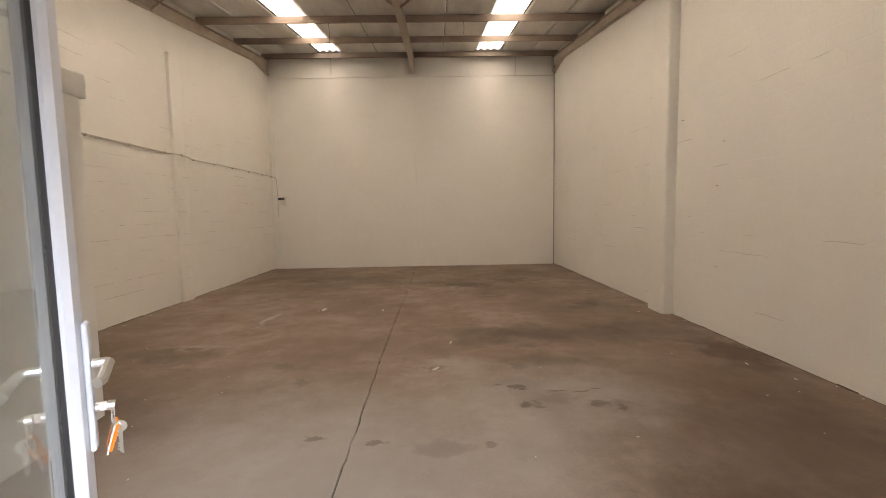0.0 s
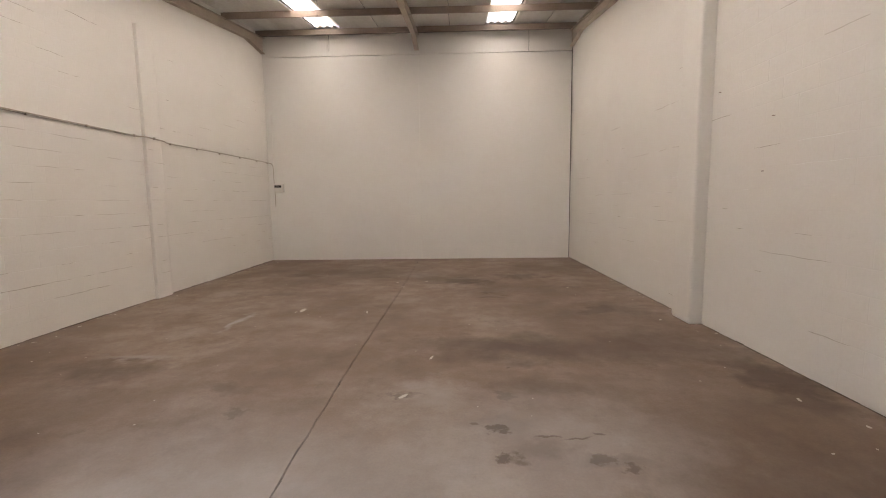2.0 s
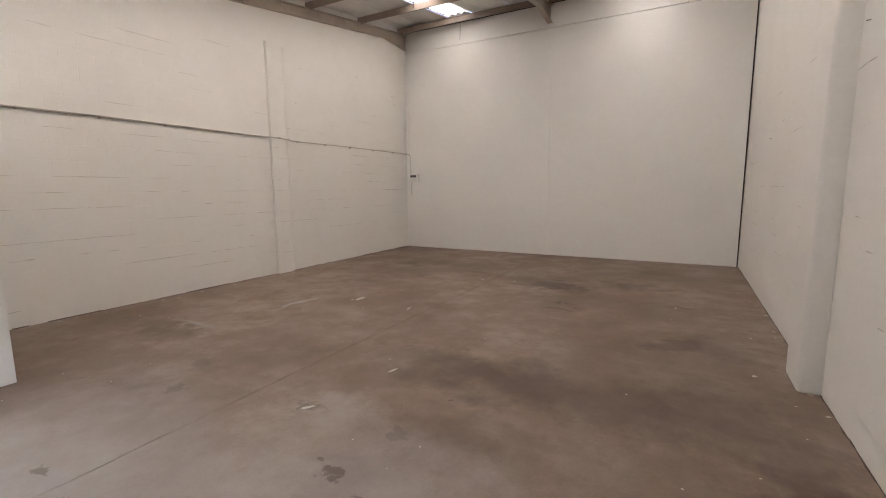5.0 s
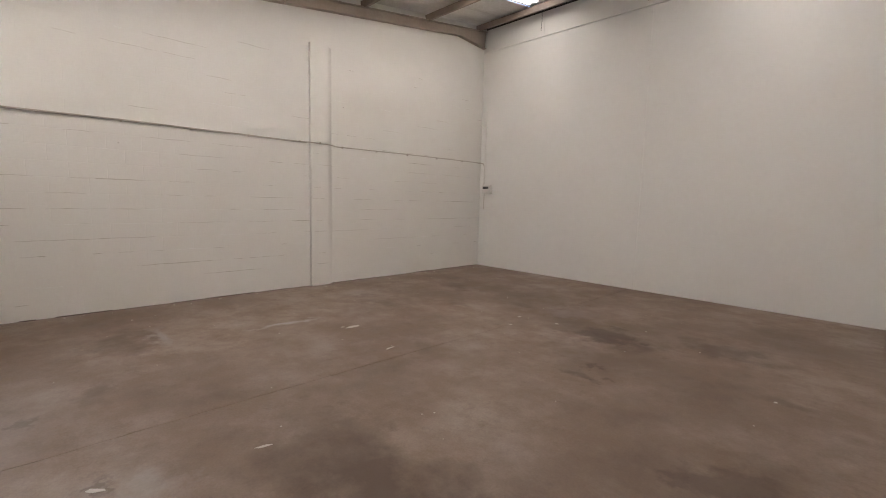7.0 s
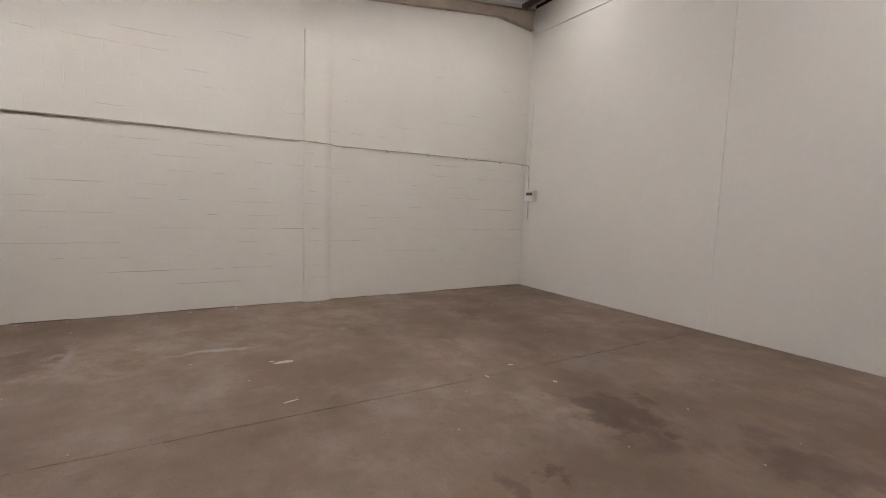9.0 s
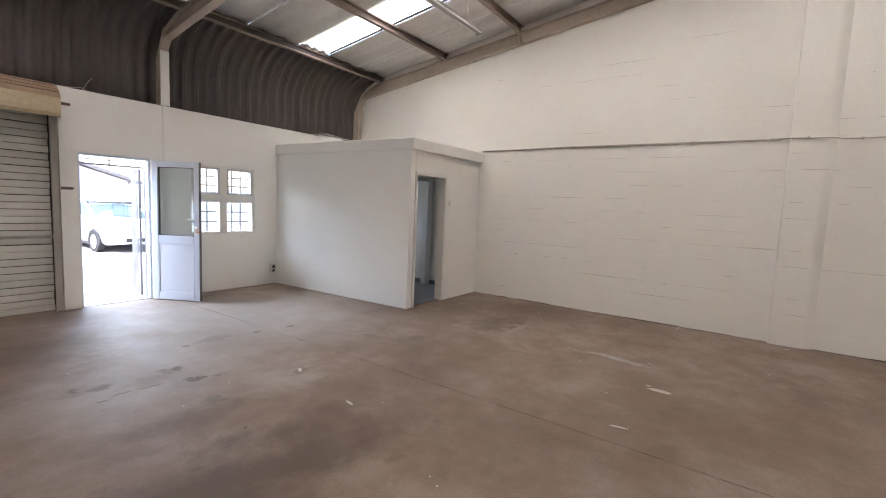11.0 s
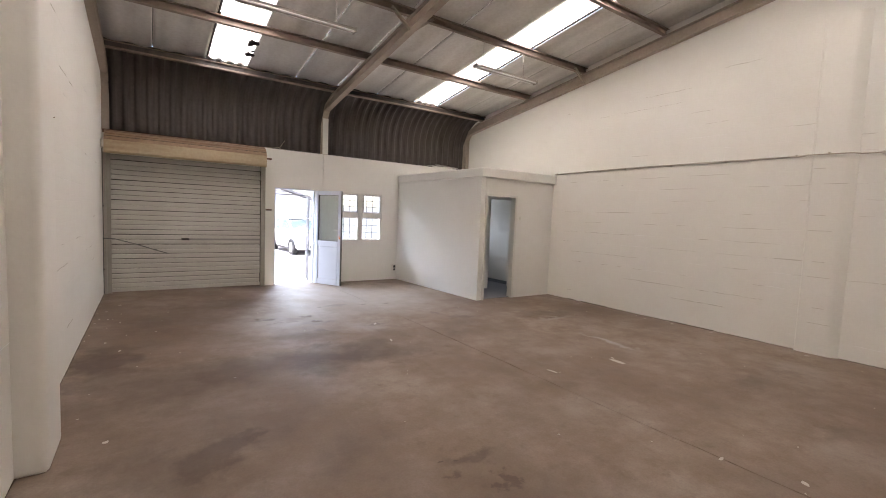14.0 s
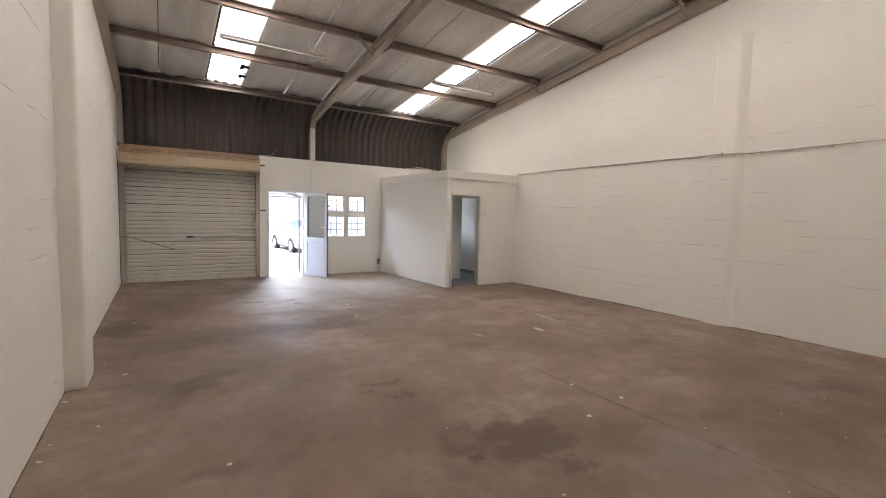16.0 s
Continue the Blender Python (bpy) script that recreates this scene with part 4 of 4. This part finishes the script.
part("cable", bm, JOINT, conduit, "thin dark cable under the pipe")
for y in (3.42, 4.18, 5.02, 5.87, 6.70, 7.57, 7.93, 8.42, 9.2, 10.0, 10.86, 11.7, 12.3):
    z = 2.565 if y > 8.2 else 2.59
    x = XL + (0.085 if 7.7 < y < 8.2 else 0.022)
    bm = bmesh.new()
    box(bm, x - 0.020, x + 0.013, y - 0.010, y + 0.010, z - 0.022, z + 0.013)
    soften(bm, 0.003, 1)
    part("saddle", bm, CONDUIT, conduit)

db = thing("distribution_box", Matrix.Translation((-4.36, YB, 1.92)), "small white distribution box with dark breaker window", "fuse box")
boxes("box_body", WHITE_PLASTIC, db, (-4.45, -4.20, YB - 0.095, YB - 0.001, 1.80, 2.02), bevel=0.008)
boxes("breaker_window", BLACK, db, (-4.425, -4.245, YB - 0.101, YB - 0.0955, 1.925, 1.985), bevel=0.002, label="black breaker window")
for k in range(4):
    boxes("breaker", GALV, db, (-4.36 + 0.018 * k, -4.35 + 0.018 * k, YB - 0.106, YB - 0.1015, 1.95, 1.958))
bm = bmesh.new()
rod(bm, [(-4.45, YB - 0.016, 2.02), (-4.45, YB - 0.014, 3.0), (-4.445, YB - 0.014, 3.86)], 0.0105, 8)
part("riser", bm, WHITE_SMOOTH, db)
bm = bmesh.new()
rod(bm, [(-4.45, YB - 0.012, 1.81), (-4.45, YB - 0.012, 1.43)], 0.007, 6)
part("drop_cable", bm, CONDUIT, db)
bm = bmesh.new()
rod(bm, [(XL + 0.02, YB - 0.03, 2.57), (-4.50, YB - 0.02, 2.55), (-4.46, YB - 0.016, 2.45), (-4.455, YB - 0.02, 2.02)], 0.0105, 8)
part("bend", bm, CONDUIT, db)


# ---- unlit fluorescent battens and loose hangers ----
def batten(x0, x1, y, z, wires):
    b = thing("fluorescent_batten", Matrix.Translation(((x0 + x1) / 2, y, z)), "unlit dusty fluorescent batten hung on thin wires from a purlin", "light", "fluorescent battens")
    bm = bmesh.new()
    prism(bm, [(x0, y - 0.05, z + 0.045), (x0, y - 0.03, z + 0.02), (x0, y - 0.03, z), (x0, y + 0.03, z), (x0, y + 0.03, z + 0.02), (x0, y + 0.05, z + 0.045), (x0, y + 0.03, z + 0.052), (x0, y - 0.03, z + 0.052)], (x1 - x0, 0, 0))
    part("housing", bm, BATTEN, b)
    for s in (-1, 1):
        bm = bmesh.new()
        rod(bm, [(x0 + 0.03, y + s * 0.042, z + 0.0), (x1 - 0.03, y + s * 0.042, z + 0.0)], 0.013, 10)
        part("tube", bm, TUBE, b, "unlit white tube", smooth=True)
    for a in (x0, x1):
        boxes("end_cap", BATTEN, b, (a - 0.008, a + 0.008, y - 0.055, y + 0.055, z - 0.013, z + 0.053), bevel=0.002)
    for x in wires:
        bm = bmesh.new()
        rod(bm, [(x, y, z + 0.052), (x + 0.01, y - 0.01, z + 0.3), (x, y - 0.02, purlin_z(y) + 0.004)], 0.005, 6)
        part("hanger_wire", bm, BATTEN, b)


batten(-3.20, -1.82, 4.02, 4.05, (-2.9, -2.0))
batten(0.27, 1.80, 4.02, 4.05, (0.52, 1.57))
for x, y, ln in ((-2.07, 8.87, 0.45), (0.54, 8.87, 0.23), (-2.79, 12.12, 0.42), (2.13, 12.12, 0.5)):
    bm = bmesh.new()
    top = purlin_z(y) + 0.003
    rod(bm, [(x, y, top), (x + 0.006, y, top - ln * 0.5), (x - 0.002, y - 0.004, top - ln)], 0.004, 6)
    tagged(part("hanging_wire", bm, SHADOW_GAP), "thin dark wire hanging loose from a purlin", "wire", "hanging wires")

# ---- the yard: a parked car and a low house ----
CAR_WHITE = surface("white_car_paint", (0.80, 0.80, 0.80), (0.74, 0.74, 0.74), 0.25, amount=0.2, relief=0.0)
TYRE = surface("tyre_rubber", (0.02, 0.02, 0.02), (0.04, 0.038, 0.035), 0.85)


def parked_car(m):
    """Local axes: y forward from the rear bumper (0 to 4.1), x across, z up."""
    c = thing("car", m, "white parked hatchback seen from its front corner", "car")

    def loft(name, stations, material, parent, label=""):
        bm = bmesh.new()
        rings = []
        for y, half, low, high, crown in stations:
            pr = [(half * 0.86, low), (half * 0.97, low + 0.08), (half, low + (high - low) * 0.45), (half * 0.97, low + (high - low) * 0.8), (half * 0.86, high), (half * 0.4, high + crown)]
            pts = pr + [(-x, z) for x, z in pr[::-1]]
            rings.append([bm.verts.new(m @ Vector((x, y, z))) for x, z in pts])
        n = len(rings[0])
        for a, b in zip(rings, rings[1:]):
            for k in range(n):
                bm.faces.new((a[k], a[(k + 1) % n], b[(k + 1) % n], b[k]))
        bm.faces.new(rings[0])
        bm.faces.new(rings[-1][::-1])
        return part(name, bm, material, parent, label, smooth=True)

    body = loft("body", [(0.0, 0.72, 0.32, 0.86, 0.02), (0.12, 0.80, 0.24, 0.93, 0.03), (0.7, 0.84, 0.20, 0.95, 0.02), (1.6, 0.85, 0.20, 0.94, 0.02), (2.6, 0.85, 0.20, 0.93, 0.03),
                         (3.1, 0.85, 0.20, 0.92, 0.05), (3.6, 0.82, 0.21, 0.84, 0.05), (3.92, 0.74, 0.24, 0.72, 0.03), (4.08, 0.60, 0.30, 0.60, 0.01)], CAR_WHITE, c)
    loft("glazing", [(0.22, 0.70, 0.90, 1.02, 0.01), (0.45, 0.72, 0.90, 1.36, 0.02), (1.2, 0.73, 0.90, 1.44, 0.02), (2.0, 0.72, 0.90, 1.42, 0.02), (2.55, 0.71, 0.90, 1.20, 0.02), (3.05, 0.70, 0.90, 0.955, 0.01)], DARK_GLASS, c, "dark green tinted windows")
    loft("roof", [(0.38, 0.66, 1.33, 1.375, 0.02), (0.6, 0.69, 1.40, 1.435, 0.03), (1.2, 0.71, 1.44, 1.475, 0.03), (1.9, 0.70, 1.43, 1.46, 0.03), (2.12, 0.66, 1.385, 1.405, 0.02)], CAR_WHITE, c)
    for sx in (-1, 1):
        for ya, za, yb, zb in ((2.10, 1.40, 3.02, 0.93), (1.25, 1.46, 1.30, 0.93), (0.40, 1.36, 0.25, 0.93)):
            bm = bmesh.new()
            rod(bm, [m @ Vector((sx * 0.66, ya, za)), m @ Vector((sx * 0.715, yb, zb))], 0.035, 6)
            part("pillar", bm, CAR_WHITE, c)
        for yw in (0.72, 3.25):
            bm = bmesh.new()
            rod(bm, [m @ Vector((sx * 0.70, yw, 0.30)), m @ Vector((sx * 0.875, yw, 0.30))], 0.30, 24)
            wheel = part("wheel", bm, TYRE, c, "black tyre", smooth=True)
            bm = bmesh.new()
            rod(bm, [m @ Vector((sx * 0.80, yw, 0.30)), m @ Vector((sx * 0.885, yw, 0.30))], 0.19, 20)
            part("rim", bm, CHROME, wheel, "silver wheel rim", smooth=True)
            bm = bmesh.new()
            arch = [m @ Vector((sx * 0.862, yw + 0.355 * math.cos(a), 0.30 + 0.355 * math.sin(a))) for a in (radians(k) for k in range(-15, 196, 15))]
            rod(bm, arch, 0.028, 6)
            part("wheel_arch", bm, BLACK, c)
        bm = bmesh.new()
        bmesh.ops.create_icosphere(bm, subdivisions=2, radius=1, matrix=m @ Matrix.Translation((sx * 0.60, 3.90, 0.66)) @ Matrix.Diagonal((0.17, 0.16, 0.075, 1)))
        part("headlight", bm, CHROME, c, "clear headlight", smooth=True)
        bm = bmesh.new()
        bmesh.ops.create_icosphere(bm, subdivisions=2, radius=1, matrix=m @ Matrix.Translation((sx * 0.90, 2.75, 0.99)) @ Matrix.Diagonal((0.10, 0.06, 0.065, 1)))
        part("wing_mirror", bm, CAR_WHITE, c, smooth=True)
        boxes("door_handle", CAR_WHITE, c, (sx * 0.845, sx * 0.872, 1.45, 1.62, 0.80, 0.825), m=m)
    boxes("grille", BLACK, c, (-0.42, 0.42, 3.98, 4.085, 0.32, 0.43), bevel=0.0, m=m, label="black lower grille")
    boxes("number_plate", PAPER, c, (-0.25, 0.25, 4.086, 4.10, 0.46, 0.56), m=m)
    boxes("sill", BLACK, c, (-0.80, 0.80, 1.1, 2.85, 0.17, 0.24), m=m)
    return c


parked_car(pose(-2.50, -9.95, -0.03, 0, 0, 2) @ Matrix.Diagonal((0.96, 0.98, 0.90, 1)))

house = thing("house", Matrix.Translation((0, -19, -0.03)), "low white house with a grey gabled roof across the yard", "house")
bm = bmesh.new()
prism(bm, [(-5.9, -16.2, -0.03), (6.3, -16.2, -0.03), (6.3, -16.2, 2.1), (0.2, -16.2, 3.95), (-5.9, -16.2, 2.1)], (0, -8, 0))
part("wall", bm, surface("white_house_wall", (0.75, 0.74, 0.72), (0.62, 0.60, 0.57), 0.85), house)
bm = bmesh.new()
prism(bm, [(-6.4, -15.85, 1.98), (0.2, -15.85, 4.02), (6.8, -15.85, 1.98), (6.8, -15.85, 2.10), (0.2, -15.85, 4.14), (-6.4, -15.85, 2.10)], (0, -8.7, 0))
part("roof", bm, surface("grey_roof_sheet", (0.30, 0.29, 0.28), (0.2, 0.19, 0.18), 0.7), house)
yard_wall = thing("yard_wall", Matrix.Translation((-14, -17, -0.03)), "long pale boundary wall across the yard", "wall", kind="structure")
boxes("wall_run", WHITE_SMOOTH, yard_wall, (-40, -6.6, -17.2, -17.0, -0.03, 1.9))
boxes("coping", WHITE_SMOOTH, yard_wall, (-40, -6.6, -17.25, -16.95, 1.902, 1.97))

# ---- rusty nails in the side walls ----
for x, y, z in ((XR, 5.98, 2.68), (XR, 5.21, 1.77), (XR, 9.6, 2.26), (XR, 5.11, 2.27), (XL, 8.44, 3.30), (XL, 4.98, 2.29)):
    s = -1 if x > 0 else 1
    bm = bmesh.new()
    rod(bm, [(x - s * 0.01, y, z), (x + s * 0.022, y, z - 0.002)], 0.003, 6)
    rod(bm, [(x + s * 0.022, y, z - 0.002), (x + s * 0.025, y, z - 0.002)], 0.0045, 8)
    tagged(part("wall_nail", bm, RUST), "small rusty nail stuck in the painted wall", "nail", "wall nails")

# ---- splashes of dried plaster and grit on the floor ----
bm = bmesh.new()
rnd = random.Random(21)


def splash(x, y, r, stretch, turn):
    pts, n = [], 9
    for k in range(n):
        a = 2 * math.pi * k / n
        q = r * rnd.uniform(0.6, 1.15)
        u, v = q * math.cos(a) * stretch, q * math.sin(a)
        pts.append((x + u * math.cos(turn) - v * math.sin(turn), y + u * math.sin(turn) + v * math.cos(turn), 0.0005))
    prism(bm, pts, (0, 0, 0.0022))


for x, y, r, s, t in ((-1.87, 6.93, 0.036, 3.2, 1.5), (-1.93, 6.82, 0.016, 2.0, 1.2), (-0.92, 6.78, 0.012, 6.0, 1.75), (-0.25, 9.1, 0.022, 1.3, 0.4), (0.075, 5.01, 0.011, 6.0, 1.35), (2.88, 6.33, 0.018, 1.2, 0.9), (-0.64, 8.58, 0.016, 2.0, 0.2),
                      (-0.80, 9.0, 0.02, 1.5, 1.0), (2.25, 8.43, 0.016, 1.3, 0.3), (2.9, 4.1, 0.012, 2.4, 1.3), (3.05, 3.7, 0.012, 2.0, 1.4), (-0.1, 4.15, 0.02, 3.0, 0.9)):
    splash(x, y, r, s, t)
for k in range(70):
    splash(rnd.uniform(-4.4, 3.1), rnd.uniform(1.2, 12.2), rnd.uniform(0.003, 0.008), rnd.uniform(1, 2.2), rnd.uniform(0, 3))
for k in range(60):
    side = rnd.random() < 0.5
    splash((XL + 0.03 + rnd.random() ** 2 * 0.3) if side else (XR - 0.03 - rnd.random() ** 2 * 0.3), rnd.uniform(3.5 if side else 0.6, 12.2), rnd.uniform(0.005, 0.014), rnd.uniform(1, 2.5), rnd.uniform(0, 3))
tagged(part("plaster_splashes", bm, SPLASH), "small dried white plaster splashes and grit on the floor", "debris", kind="stuff")


# ---- painted concrete blocks of the side walls ----
BLOCK_L, BLOCK_H, GAP, PROUD = 0.40, 0.20, 0.0015, 0.0007
block_meshes = {}


def block_mesh(length, facing):
    """A painted block face with worn edges, along y; its origin at the lower corner on the wall's face."""
    key = (round(length, 3), facing)
    if key not in block_meshes:
        l, h, p, c = length - GAP, BLOCK_H - GAP, PROUD * facing, 0.005
        v = [(0, 0, 0), (0, l, 0), (0, l, h), (0, 0, h), (p, c, c), (p, l - c, c), (p, l - c, h - c), (p, c, h - c)]
        f = [(4, 5, 6, 7), (0, 1, 5, 4), (1, 2, 6, 5), (2, 3, 7, 6), (3, 0, 4, 7)]
        me = bpy.data.meshes.new("block")
        me.from_pydata(v, [], [q if facing > 0 else q[::-1] for q in f])
        me.materials.append(WHITE)
        block_meshes[key] = me
    return block_meshes[key]


def block_face(wall, x, facing, y0, y1, skip, near):
    rnd = random.Random(3 if facing > 0 else 4)
    made, verts, faces = 0, [], []
    for row in range(28):
        z = row * BLOCK_H
        y = y0 - (BLOCK_L / 2 if row % 2 else 0)
        while y < y1 - 0.02:
            a, b = max(y, y0), min(y + BLOCK_L, y1)
            y += BLOCK_L
            if b - a < 0.04 or z > rafter_z(b) + 0.02 or skip(a, b, z):
                continue
            me = block_mesh(b - a, facing)
            dx = facing * rnd.uniform(-0.0004, 0.0006)
            if made < 300 and near[0] <= a <= near[1] and z < 2.8:
                ob = new("block", me)
                ob.location = (x + dx, a, z + 0.002)
                ob.parent = wall
                made += 1
            else:
                n = len(verts)
                verts += [(v.co.x + x + dx, v.co.y + a, v.co.z + z + 0.002) for v in me.vertices]
                faces += [[n + i for i in p.vertices] for p in me.polygons]
    me = bpy.data.meshes.new("upper_blocks")
    me.from_pydata(verts, [], faces)
    me.materials.append(WHITE)
    rest = new("upper_blocks", me)
    rest.parent = wall
    tagged(rest, kind="stuff")


def open_joints(wall, x, facing, spots, seed, material):
    """Short stretches where the paint has cracked out of a bed joint."""
    rnd = random.Random(seed)
    bm = bmesh.new()
    for k in range(spots):
        y, row = rnd.uniform(3.6 if facing > 0 else 0.8, 12.2), int(rnd.triangular(1, 22, 5))
        z = row * BLOCK_H
        if z > rafter_z(y) - 0.25:
            continue
        ln = rnd.choice((0.14, 0.25, 0.4, 0.75)) * rnd.uniform(0.6, 1.1)
        steps = max(3, int(ln / 0.04))
        top, low = [], []
        for i in range(steps + 1):
            yy = y + ln * i / steps
            zz = z + 0.003 * math.sin(yy * 17 + k) + rnd.uniform(-0.001, 0.001)
            half = 0.0006 + rnd.uniform(0.0004, 0.0023) * math.sin(math.pi * (i + 0.4) / (steps + 0.8))
            top.append((x + facing * 0.0012, yy, zz + half))
            low.append((x + facing * 0.0012, yy, zz - half))
        prism(bm, top + low[::-1], (facing * 0.0018, 0, 0))
    part("cracked_joint", bm, material, wall)["kind"] = "stuff"


block_face(wall_west, XL, 1, 0.25, YB, lambda a, b, z: (b < 3.4 and z < 2.55), (5.0, 11.0))
block_face(wall_east, XR, -1, YF, YB, lambda a, b, z: False, (2.0, 8.0))
open_joints(wall_west, XL, 1, 170, 8, CRACK)
open_joints(wall_west, XL, 1, 60, 18, FRESH_PAINT)
open_joints(wall_east, XR, -1, 60, 9, CRACK)
open_joints(wall_east, XR, -1, 50, 19, FRESH_PAINT)
# the same courses on the pilaster
bm = bmesh.new()
for row in range(1, 14):
    if row % 3 != 1:
        z, a = row * BLOCK_H + 0.004, 7.785 + 0.04 * (row % 4)
        box(bm, XL + 0.0625, XL + 0.0652, a, a + 0.12 + 0.06 * (row % 3), z - 0.0022, z + 0.0022)
part("cracked_joint", bm, CRACK, wall_west)["kind"] = "stuff"
